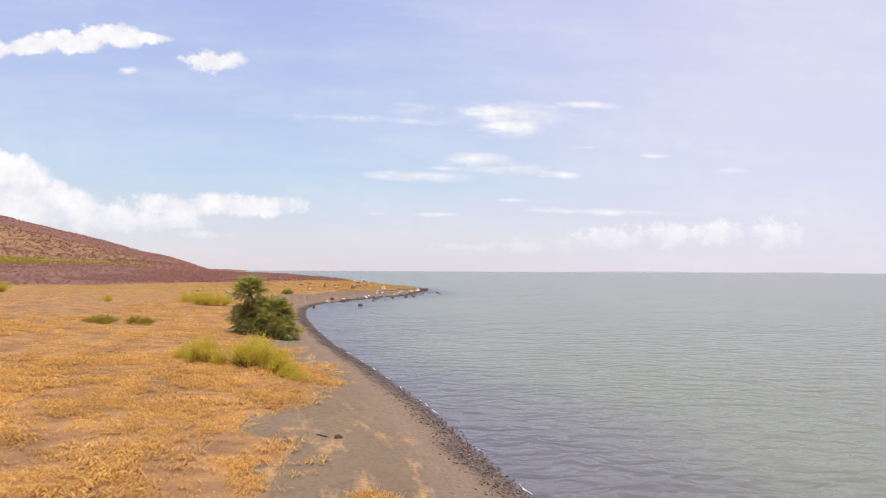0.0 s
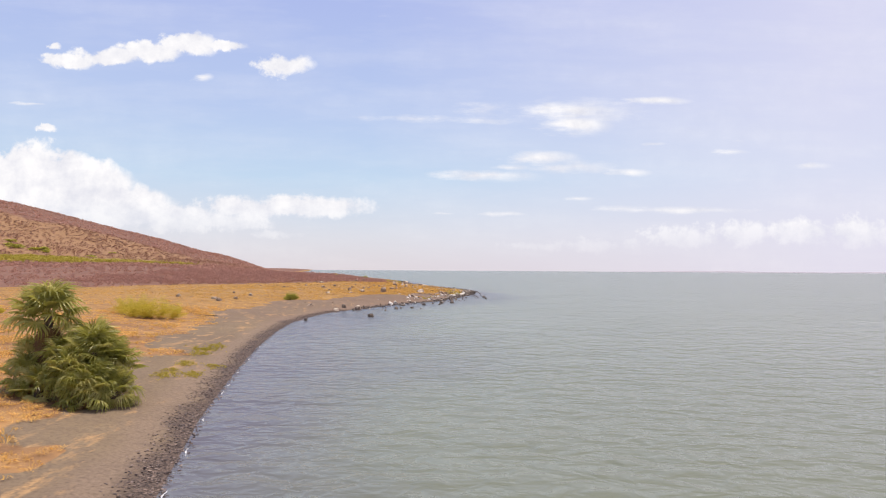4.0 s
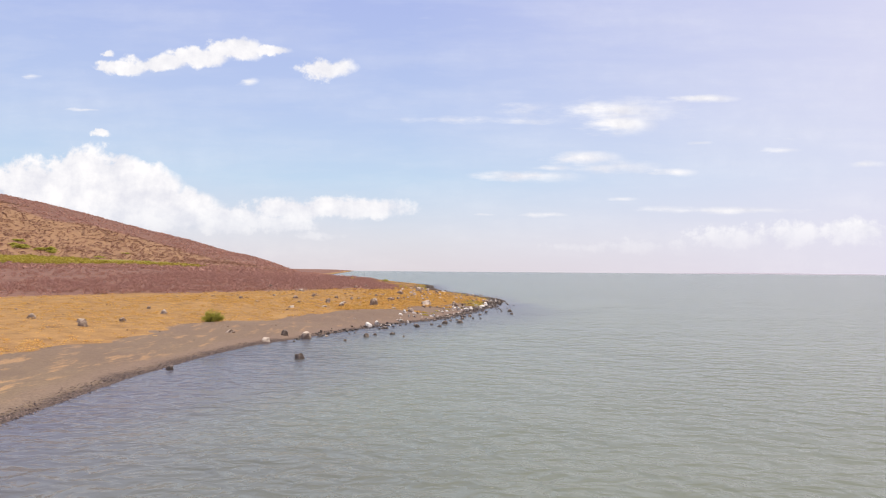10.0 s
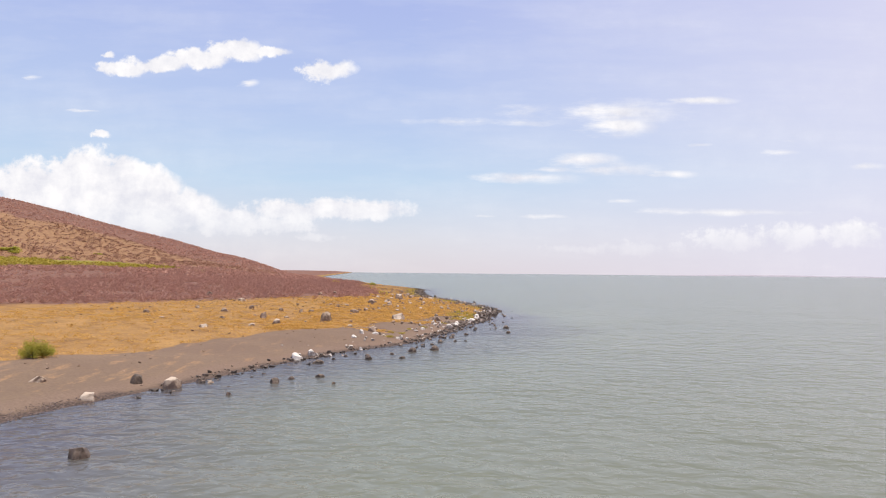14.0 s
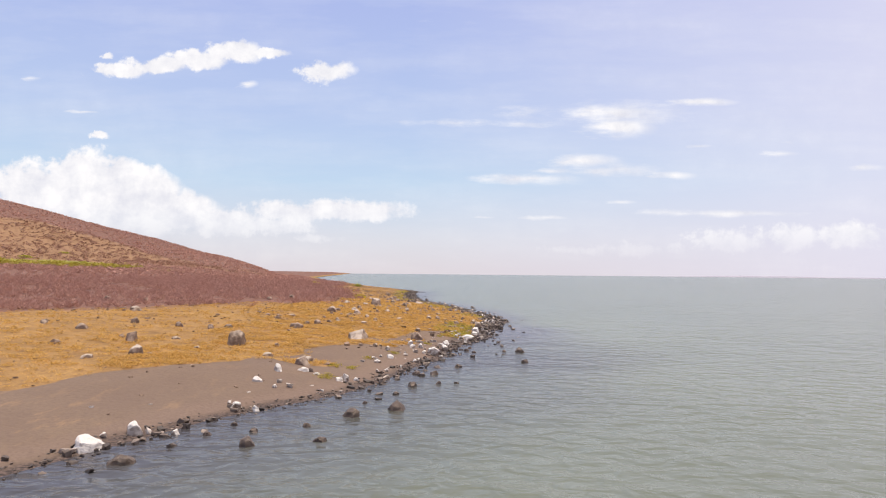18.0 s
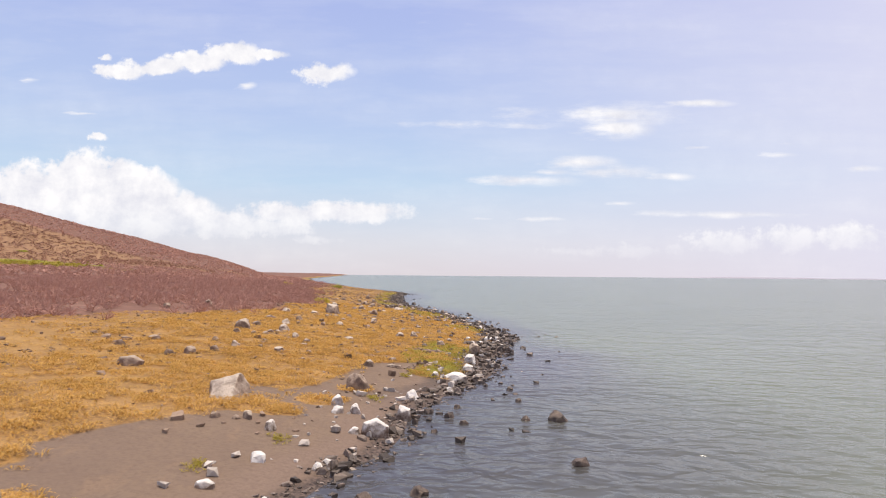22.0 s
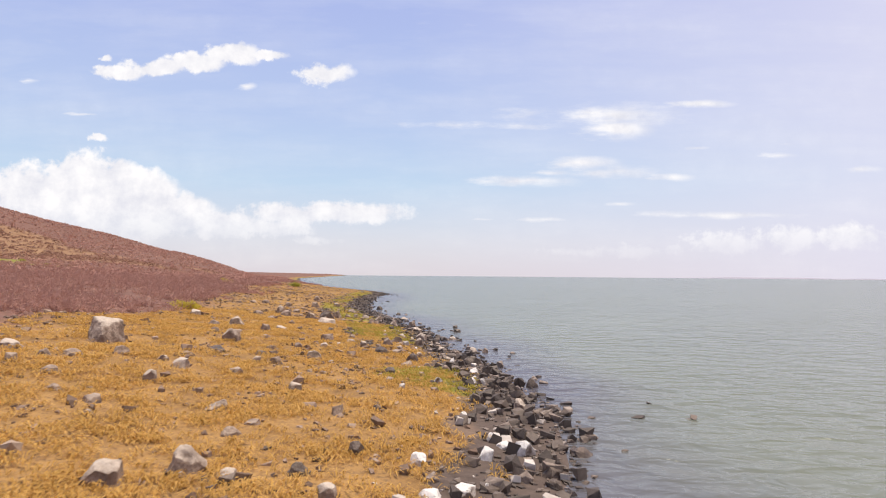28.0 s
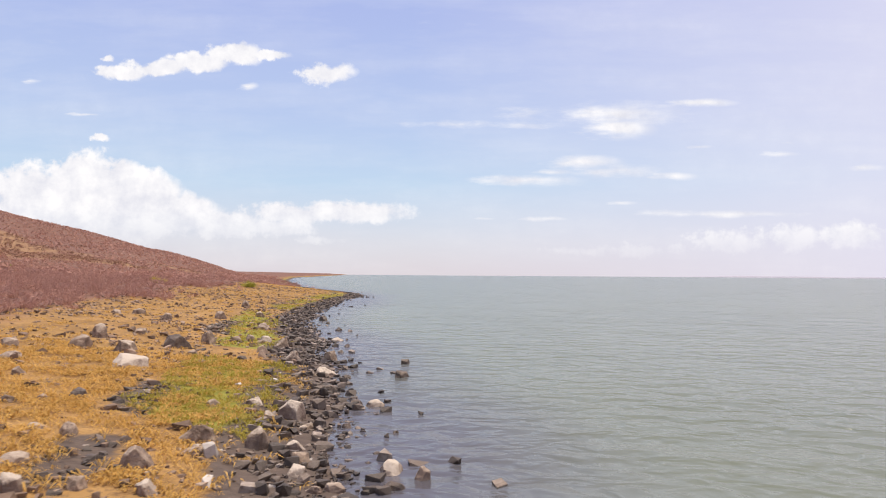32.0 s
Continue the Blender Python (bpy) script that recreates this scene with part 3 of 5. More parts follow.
def twigs(count, wide, high, width, seed):
    """A leafless shrub: thin stems that fork up and outwards."""
    g = np.random.default_rng(seed)
    v, f = [], []
    for i in range(count):
        a, r = g.uniform(0, 6.283), g.uniform(0.2, 1.0)
        start = np.array([0, 0, 0.0]) if i % 2 else np.array([math.cos(a), math.sin(a), 0.6]) * r * 0.4
        tip = np.array([math.cos(a) * wide * r, math.sin(a) * wide * r, high * (1 - 0.45 * r * r) * g.uniform(0.6, 1.0)]) + g.normal(size=3) * 0.12
        s = g.normal(size=3)
        s = s / np.linalg.norm(s) * width
        n = len(v)
        v += [start - s, start + s, tip]
        f += [(n, n + 1, n + 2)]
        for j in range(2):
            t2 = start + (tip - start) * g.uniform(0.4, 0.8)
            end = t2 + g.normal(size=3) * 0.28 + [0, 0, 0.12]
            n = len(v)
            v += [t2 - s * 0.8, t2 + s * 0.8, end]
            f += [(n, n + 1, n + 2)]
    return np.array(v), np.array(f)


def hull_stone(points, flat, seed):
    """An angular stone, a metre long: the hull of a tilted block with uneven corners."""
    g = np.random.default_rng(seed)
    tilt = Euler((g.uniform(-0.25, 0.25), g.uniform(-0.25, 0.25), 0)).to_matrix()
    narrow = g.uniform(0.55, 0.95)
    bm = bmesh.new()
    corners = [(i, j, k) for i in (-1, 1) for j in (-1, 1) for k in (-1, 1)]
    for i in g.permutation(8)[:points]:
        p = np.array(corners[i]) * g.uniform(0.16, 0.5, 3)
        bm.verts.new(tilt @ Vector((p[0], p[1] * narrow, p[2] * flat)))
    for i in range(3):
        p = g.normal(size=3)
        p = p / np.linalg.norm(p) * g.uniform(0.36, 0.5)
        bm.verts.new(tilt @ Vector((p[0], p[1] * narrow, p[2] * flat)))
    bmesh.ops.convex_hull(bm, input=bm.verts)
    loose = [v for v in bm.verts if not v.link_faces]
    bmesh.ops.delete(bm, geom=loose, context="VERTS")
    bmesh.ops.triangulate(bm, faces=bm.faces)
    bm.verts.index_update()
    v = np.array([q.co[:] for q in bm.verts])
    f = np.array([[q.index for q in t.verts] for t in bm.faces])
    bm.free()
    return v, f


def stuff(name, pieces, mat, label, category, smoothed=False):
    v, f = joined(pieces)
    return tagged(new(name, mesh_of(name, v, f, mat, smoothed)), label, category, kind="stuff")


def sown(n, x0, x1, y0, y1, keep):
    """n places in a box that keep(x, y, chance) lets stand, on the ground."""
    x, y = rng.uniform(x0, x1, n), rng.uniform(y0, y1, n)
    ok = keep(x, y, rng.uniform(0, 1, n))
    x, y = x[ok], y[ok]
    return np.stack([x, y, land_z(x, y)], -1)


def mixed(templates, places, low, high, **more):
    which = rng.integers(0, len(templates), len(places))
    out = []
    for i, t in enumerate(templates):
        p = places[which == i]
        out.append(scatter(t, p, rng.uniform(low, high, len(p)), rng.uniform(0, 6.283, len(p)), rng.uniform(0.6, 1.0, len(p))))
    return out


def grassy(x, y, k):
    sand, scrub, tan, green = cover_masks(x, y)
    d = shore_x(y) - x
    dens = (0.22 + 0.78 * smooth(-0.3, 0.3, vnoise(x, y, 1.3, 41))) * (0.6 + 0.4 * np.maximum(smooth(-0.35, 0.1, vnoise(x, y, 5, 42)), smooth(140, 170, y))) * (1 - 0.85 * rubble_mask(x, y)) * np.interp(d, [0, 30, 60, 120], [1.0, 0.9, 0.5, 0.2])
    return (sand < 0.47 + 0.35 * (k < 0.10)) & (scrub < 0.6) & (k < dens) & (d > 1)


TUFTS = [tuft(12, 0.45, 0.95, 0.065, s, (0.25, 0.9)) for s in range(5)]
FINE = [tuft(9, 0.6, 0.9, 0.03, s, (0.3, 0.9)) for s in range(30, 34)]
SHAGGY = [tuft(11, 0.55, 1.1, 0.072, s, (0.10, 0.65)) for s in range(5, 11)]
GOLDEN = [tuft(10, 0.6, 1.1, 0.065, s, (0.10, 0.65)) for s in range(12, 18)]
places = np.concatenate([sown(30000, -45, 6, 8, 80, grassy), sown(9000, -18, 3, 10, 46, grassy), sown(7000, -60, 0, 80, 150, grassy), sown(7500, -28, -4, 78, 135, grassy), sown(5000, -150, -45, -10, 150, grassy)])
fluff = np.concatenate([sown(10000, -32, 6, 10, 75, grassy), sown(9000, -16, 3, 10, 46, grassy)])
big = vnoise(places[:, 0], places[:, 1], 2.4, 44) > 0.15
stuff("pale_dry_grass", mixed(SHAGGY, places[big], 0.22, 0.46) + mixed(SHAGGY, places[~big], 0.13, 0.30) + mixed(FINE, fluff, 0.14, 0.34), STRAW_PALE, "pale dry grass clumps on brown soil", "grass")
places = np.concatenate([sown(11000, -75, 4, 150, 200, grassy), sown(20000, -36, 0, 185, 300, grassy), sown(64000, 0, 33, 185, 300, grassy), sown(12000, -20, 30, 300, 470, grassy)])
stuff("dry_grass", mixed(GOLDEN, places, 0.15, 0.40), STRAW, "dry golden grass tufts among stones", "grass")


def lush(x, y, k):
    sand, scrub, tan, green = cover_masks(x, y)
    return (green > 0.35) & (shore_x(y) - x < 14) & (sand < 0.6) & (k < 0.9)


places = np.concatenate([sown(16000, 14, 33, 205, 300, lush), sown(9000, 5, 33, 300, 420, lush)])
stuff("green_grass", mixed(TUFTS, places, 0.14, 0.34), LUSH, "yellow-green grass between the shore rocks", "grass")


def thorny(x, y, k):
    sand, scrub, tan, green = cover_masks(x, y)
    d = shore_x(y) - x
    return ((scrub > 0.5) | ((scrub > 0.02) & (k < 0.05))) & (tan < 0.5) & (k < np.interp(d, [0, 60, 160, 400], [1, 0.85, 0.5, 0.3]) * smooth(-0.9, -0.1, vnoise(x, y, 9, 43)))


SHRUBS = [twigs(14, 1.0, 1.0, 0.045, s) for s in range(20, 24)]
places = np.concatenate([sown(9000, -75, 6, 200, 420, thorny), sown(5000, -170, -40, 150, 480, thorny), sown(4200, -130, 0, 420, 820, thorny)])
stuff("dead_scrub", mixed(SHRUBS, places, 0.8, 1.45), TWIGS, "leafless purple-brown thorn scrub", "scrub")
COARSE = [clump(13, 1.0, 0.8, 0.28, s) for s in range(30, 33)]


def hillside(x, y, k):
    sand, scrub, tan, green = cover_masks(x, y)
    r = np.hypot(x + 617, y - 738)
    return (r < 660) & (shore_x(y) - x > 15) & (green < 0.5) & (k < np.where(tan > 0.5, 0.55 + 0.45 * smooth(-0.2, 0.3, vnoise(x, y, 30, 34)), 0.6))


places = sown(44000, -480, -25, 300, 1000, hillside)
on_tan = cover_masks(places[:, 0], places[:, 1])[2] > 0.5
stuff("hill_shrubs", mixed(COARSE, places[on_tan], 0.6, 1.9), DRY_SHRUB, "dark dry shrubs dotted over tan hillside grass", "shrubs")
places = places[~on_tan]
places_low = sown(30000, -300, -60, 330, 560, lambda x, y, k: (cover_masks(x, y)[3] > 0.45) & (shore_x(y) - x > 60) & (k < 0.75) & (np.degrees(np.arctan2(y - 738, x + 617)) < -33 + 3 * vnoise(x, y, 12, 48)))
stuff("meadow_bushes", mixed(COARSE, places_low, 1.0, 2.6), LUSH, "low yellow-green bushes along the foot of the hill", "bushes")
stuff("hill_scrub", mixed(COARSE, places, 0.7, 1.7), TWIGS, "dry brown scrub on the hillside", "scrub")

PEBBLES = [hull_stone(6 + s % 3, 0.50 + 0.08 * (s % 6), s) for s in range(50, 66)]


def along(n, y0, y1, d0, d1, keep):
    """n places between two distances from the waterline that keep(d, y, chance) lets stand."""
    y, d = rng.uniform(y0, y1, n), rng.uniform(d0, d1, n)
    ok = keep(d, y, rng.uniform(0, 1, n))
    y, x = y[ok], (shore_x(y) - d)[ok]
    return np.stack([x, y, land_z(x, y)], -1)


def stony(d, y, k):
    return k < smooth(-1.5, 0.2, d) * smooth(1, 0, (d - 0.4 - 0.6 * smooth(225, 255, y)) / (1.5 + 1.5 * smooth(205, 245, y))) * (0.55 * smooth(148, 170, y) + 0.45 * smooth(190, 220, y)) * (1 - 0.3 * smooth(350, 420, y))


places = along(34000, 146, 520, -2.4, 4.6, stony)
small = rng.uniform(0, 1, len(places)) < 0.84
awash = along(420, 150, 470, -6.5, -0.8, lambda d, y, k: k < 0.6 * smooth(-6.5, -1.5, d))
awash[:, 2] = rng.uniform(-0.06, 0.03, len(awash))
near = (places[:, 1] > 240) & (places[:, 1] < 275) & ~small
stones_apart = places[near][:300]
places, small = places[~near], small[~near]
stuff("shore_stones", mixed(PEBBLES, places[small], 0.10, 0.32) + mixed(PEBBLES, places[~small] + [0, 0, 0.07], 0.32, 0.70) + mixed(PEBBLES, awash, 0.3, 0.7), STONES, "dark broken stones heaped along the waterline", "stones")
places = along(620, 158, 300, -0.6, 6.5, lambda d, y, k: k < smooth(-0.6, 0.9, d) * smooth(6.5, 2.5, d) * (0.25 * smooth(158, 175, y) + 0.75 * smooth(195, 208, y)) * (1 - 0.6 * smooth(240, 270, y)))
big = rng.uniform(0, 1, len(places)) < 0.28
stuff("whitened_stones", mixed(PEBBLES, places[~big], 0.16, 0.40) + mixed(PEBBLES, places[big] + [0, 0, 0.1], 0.36, 0.65), STONES_WHITE, "stones whitened by bird droppings", "stones")


def littered(x, y, k):
    sand, scrub, tan, green = cover_masks(x, y)
    d = shore_x(y) - x
    return (scrub < 0.75) & (k < smooth(2, 4, d) * np.interp(d, [0, 12, 30, 60], [0.55, 0.45, 0.38, 0.12]) * (0.06 + 0.74 * smooth(192, 240, y) + 0.8 * smooth(248, 268, y)) * (0.3 + 0.7 * smooth(-0.2, 0.4, vnoise(x, y, 6, 47))))


places = sown(84000, -45, 33, 140, 440, littered)
small = rng.uniform(0, 1, len(places)) < 0.93
stuff("scattered_stones", mixed(PEBBLES, places[small] + [0, 0, 0.02], 0.12, 0.38) + mixed(PEBBLES, places[~small] + [0, 0, 0.06], 0.38, 0.75), FIELD_STONES, "grey-brown stones scattered in the grass", "stones")
places = sown(26000, 0, 30, 230, 340, lambda x, y, k: (shore_x(y) - x > 4.5) & (k < 0.8 * rubble_mask(x, y)))
stuff("heaped_stones", mixed(PEBBLES, places, 0.14, 0.52), STONES, "dark stones heaped behind the shore", "stones")


places = along(17000, 12, 150, -0.5, 1.9, lambda d, y, k: k < smooth(-0.5, 0.1, d) * smooth(1.9, 0.6, d))
stuff("waterline_gravel", mixed(PEBBLES, places, 0.05, 0.14), GRAVEL, "dark wet gravel along the waterline", "gravel")
CREEPER = [(-6.7, 88.5, 2.2), (-6.5, 91.5, 1.6), (-6.2, 85.5, 1.6), (-5.6, 80.0, 1.6), (-5.2, 74.8, 1.7), (-5.6, 76.5, 1.0), (-4.0, 76.0, 1.5), (-3.9, 80.5, 1.2), (16.5, 199.5, 0.9), (18.5, 203.5, 0.9), (14.3, 194.3, 1.2), (15.8, 193.8, 1.0), (14.6, 189.0, 1.3), (21.3, 214.0, 0.9), (22.6, 222.0, 1.0), (23.6, 224.0, 1.0)]
pieces = []
for cx, cy, wide in CREEPER:
    n = int(30 * wide * wide)
    x, y = cx + rng.normal(0, 0.22 * wide, n), cy + rng.normal(0, 0.42 * wide, n)
    pieces += mixed(TUFTS, np.stack([x, y, land_z(x, y)], -1), 0.10, 0.22)
stuff("beach_creeper", pieces, LUSH, "bright yellow-green creeping plants on the sand", "plants")


# ---- things ----
def part(name, me, parent, label=""):
    ob = new(name, me)
    ob.parent = parent
    return tagged(ob, label)


def base(name, x, y, label, category, group="", turn=0.0, size=1.0, sink=0.0):
    ob = new(name)
    ob.empty_display_size = 0.2
    ob.matrix_basis = pose(x, y, float(land_z(x, y)) - sink, 0, 0, turn) @ Matrix.Scale(size, 4)
    return tagged(ob, label, category, group)


def boulder_mesh(seed, flat, mat):
    """A broken angular boulder, about a metre across, its foot a little under z = 0: a block cut back by random planes, its edges worn, then roughened."""
    g = np.random.default_rng(seed)
    bm = bmesh.new()
    bmesh.ops.create_cube(bm, size=1.3)
    for i in range(15):
        if i < 7:   # flanks that lean inwards
            way, rise = 0.9 * i + g.uniform(-0.35, 0.35), radians(g.uniform(2, 48))
            n = Vector((math.cos(way) * math.cos(rise), math.sin(way) * math.cos(rise), math.sin(rise)))
        else:
            n = g.normal(size=3)
            n[2] = abs(n[2]) * 0.9 - 0.1
            n = Vector(n).normalized()
        cut = bmesh.ops.bisect_plane(bm, geom=bm.verts[:] + bm.edges[:] + bm.faces[:], plane_co=n * g.uniform(0.36, 0.52), plane_no=n, clear_outer=True)
        rim = [e for e in cut["geom_cut"] if isinstance(e, bmesh.types.BMEdge)]
        if rim:
            bmesh.ops.contextual_create(bm, geom=rim)
    bmesh.ops.remove_doubles(bm, verts=bm.verts, dist=0.02)
    bmesh.ops.bevel(bm, geom=bm.edges[:], offset=0.022, segments=1, affect="EDGES")
    bmesh.ops.triangulate(bm, faces=bm.faces)
    for reach in (0.34, 0.17):
        bmesh.ops.subdivide_edges(bm, edges=[e for e in bm.edges if e.calc_length() > reach], cuts=1)
        bmesh.ops.triangulate(bm, faces=bm.faces)
    off = Vector((seed * 3.1, seed * 1.7, 0))
    for v in bm.verts:
        k = noise.noise(v.co * 2.6 + off) * 0.05 + noise.noise(v.co * 7.0 + off) * 0.03 + noise.noise(v.co * 17.0 + off) * 0.012
        v.co += v.co.normalized() * k
        v.co.y *= 0.84
        v.co.z = v.co.z * flat + 0.22
    for q in bm.faces:
        q.smooth = True
    me = bpy.data.meshes.new("boulder")
    bm.to_mesh(me)
    bm.free()
    me.set_sharp_from_angle(angle=radians(28))
    me.materials.append(mat)
    co = np.array([v.co[:] for v in me.vertices])
    me["wide"] = float((np.ptp(co[:, 0]) + np.ptp(co[:, 1])) / 2)
    me["top"] = float(co[:, 2].max())
    return me


FLATS = (0.66, 0.78, 0.58, 0.88, 0.62, 0.74, 0.52, 0.70)
SHAPES = {m.name: [boulder_mesh(70 + i, fl, m) for i, fl in enumerate(FLATS)] for m in (ROCK, ROCK_PALE, ROCK_WHITE, ROCK_DARK)}
# boulders by place (x, y), width and height over width
GREY_1 = [(-20.0, 153.8, 0.9, 0.62), (-24.6, 171.5, 0.7, 0.62), (-14.4, 190.8, 0.91, 0.34), (11.9, 193.4, 1.4, 0.53), (-7.8, 194.0, 1.2, 0.38), (-18.9, 196.4, 0.87, 0.55), (-18.0, 197.2, 0.69, 0.43), (-3.3, 197.3, 1.2, 0.8), (-10.3, 202.6, 1.2, 0.48), (-14.8, 204.4, 0.93, 0.48), (15.1, 205.5, 0.54, 0.5), (16.0, 205.7, 0.46, 0.43), (-3.5, 208.2, 0.79, 0.74), (-8.0, 208.4, 0.94, 0.7), (-0.5, 208.8, 0.83, 0.68), (0.6, 211.0, 1.1, 0.38), (6.5, 216.0, 1.5, 0.44), (20.0, 216.2, 1.5, 0.67), (6.8, 221.3, 0.8, 0.58), (2.9, 222.3, 0.99, 0.34), (7.7, 222.5, 1.1, 0.48), (2.8, 223.5, 0.58, 0.59), (8.9, 223.9, 0.75, 0.55), (15.2, 223.9, 0.47, 0.36)]
GREY_2 = [(22.0, 224.3, 0.55, 0.49), (22.5, 224.4, 0.4, 0.48), (23.1, 225.2, 0.28, 0.92), (4.0, 225.6, 1.1, 0.34), (11.3, 227.4, 0.47, 0.54), (17.8, 227.5, 0.47, 0.6), (21.3, 228.1, 0.67, 0.41), (7.6, 228.1, 0.72, 0.54), (11.0, 229.8, 0.61, 0.44), (14.0, 230.3, 0.84, 0.34), (13.8, 232.1, 0.83, 0.47), (7.7, 233.2, 0.71, 0.62), (9.0, 233.8, 0.63, 0.5), (9.7, 235.0, 0.71, 0.36), (9.8, 236.2, 0.73, 0.45), (10.4, 236.6, 0.61, 0.5), (7.4, 240.6, 1.2, 0.34), (24.9, 240.8, 0.95, 0.59), (22.2, 245.7, 0.26, 0.56), (12.6, 246.9, 0.64, 0.62), (6.7, 248.3, 1.2, 0.34), (22.0, 250.1, 0.72, 0.4), (9.4, 250.1, 0.97, 0.56), (17.5, 250.4, 0.43, 0.47)]
GREY_3 = [(-5.3, 250.7, 1.2, 0.51), (22.3, 251.6, 0.61, 0.34), (16.7, 252.2, 0.79, 0.4), (15.0, 252.9, 0.57, 0.44), (24.7, 254.0, 0.62, 0.63), (13.5, 255.3, 0.92, 0.34), (11.5, 256.1, 0.56, 0.69), (11.6, 258.1, 0.65, 0.55), (11.9, 259.7, 0.84, 0.36), (19.0, 260.6, 0.85, 0.38), (13.3, 261.5, 0.8, 0.53), (21.5, 262.2, 0.61, 0.36), (25.9, 262.9, 0.59, 0.45), (15.7, 263.3, 0.7, 0.41), (18.8, 264.9, 0.61, 0.55), (19.7, 265.0, 0.82, 0.5), (27.4, 265.3, 0.44, 0.54), (24.7, 266.5, 0.41, 0.44), (33.6, 267.4, 0.37, 0.57), (28.7, 267.7, 0.52, 0.75), (27.6, 269.0, 0.45, 0.67), (26.4, 269.5, 0.94, 0.34), (19.5, 271.8, 0.57, 0.55), (25.5, 274.8, 0.97, 0.4)]
GREY_4 = [(16.6, 275.2, 0.71, 0.37), (12.9, 276.0, 0.76, 0.46), (14.3, 276.6, 0.92, 0.34), (20.4, 277.2, 1.1, 0.57), (24.0, 277.3, 0.49, 0.6), (21.9, 278.4, 0.8, 0.41), (29.1, 278.7, 0.37, 0.58), (29.5, 279.0, 0.55, 0.45), (24.5, 279.1, 0.81, 0.92), (15.6, 279.1, 0.97, 0.67), (11.6, 279.7, 0.97, 0.56), (31.7, 280.2, 0.52, 1.3), (25.3, 281.2, 0.84, 0.34), (28.2, 281.2, 0.65, 0.54), (21.6, 281.3, 0.65, 0.59), (20.6, 281.4, 0.55, 0.34), (25.0, 282.3, 0.99, 0.66), (17.8, 284.6, 0.65, 0.4), (18.4, 285.5, 0.49, 0.48), (23.6, 287.5, 0.57, 0.54), (15.3, 289.0, 0.62, 0.54), (12.5, 293.1, 1.1, 0.34), (10.5, 296.1, 1.1, 0.48), (12.5, 299.1, 1.4, 0.56)]
GREY_5 = [(18.2, 300.0, 0.72, 0.5), (20.6, 305.6, 0.73, 0.66), (16.4, 307.7, 1.2, 0.89), (11.6, 308.5, 1.2, 0.44), (17.0, 311.7, 1, 0.38), (18.0, 312.2, 0.76, 0.64), (16.0, 323.1, 1.2, 0.56), (7.2, 323.7, 1.2, 0.58), (2.0, 324.9, 1.2, 0.37), (3.2, 326.7, 1.2, 0.46), (9.4, 331.5, 1.2, 0.72)]
PALE_1 = [(4.7, 135.8, 1.2, 0.45), (-21.1, 147.1, 1.1, 0.62), (-1.9, 149.1, 1.2, 0.41), (-22.6, 149.6, 1.2, 0.43), (-29.0, 151.0, 1.1, 0.62), (-6.5, 151.5, 1.2, 0.36), (6.5, 151.6, 0.5, 0.51), (1.5, 154.2, 1.6, 0.55), (3.5, 156.7, 0.58, 0.41), (8.4, 157.0, 1, 0.61), (-20.0, 165.6, 0.98, 0.68), (13.9, 171.5, 1, 0.66), (17.9, 178.1, 1.1, 0.46), (20.3, 180.1, 1.4, 0.38), (-7.2, 185.4, 1.4, 0.34), (-2.3, 188.3, 0.91, 0.36), (0.2, 190.5, 1.2, 0.66), (18.7, 191.8, 0.63, 0.51), (22.3, 194.2, 0.92, 0.34), (12.1, 195.1, 0.92, 0.55), (8.8, 195.1, 1, 0.34), (2.7, 196.0, 0.6, 0.51), (4.7, 200.0, 1.9, 0.79), (-0.9, 200.8, 0.83, 0.34)]
PALE_2 = [(16.4, 206.0, 0.58, 0.67), (30.9, 210.2, 1.3, 0.37), (14.2, 210.5, 2.7, 0.46), (-12.6, 218.6, 1.5, 0.44), (19.9, 223.8, 0.77, 0.67), (21.4, 224.5, 0.7, 0.36), (13.0, 226.1, 0.97, 0.42), (9.6, 226.7, 0.87, 0.58), (24.2, 227.8, 0.66, 0.34), (22.4, 228.2, 0.38, 0.64), (-16.7, 230.8, 0.95, 0.82), (-22.6, 232.4, 1.7, 0.57), (29.4, 232.7, 0.64, 0.34), (12.5, 234.1, 0.81, 0.64), (16.7, 237.0, 0.98, 0.34), (7.1, 237.1, 1.8, 0.55), (28.0, 237.4, 1.5, 0.67), (10.6, 237.9, 1.2, 0.62), (29.4, 240.2, 0.58, 0.84), (9.4, 243.9, 1.2, 0.53), (20.8, 244.8, 1.1, 0.53), (25.8, 245.3, 0.68, 0.47), (23.2, 246.1, 0.59, 0.43), (22.1, 246.2, 0.87, 0.77)]
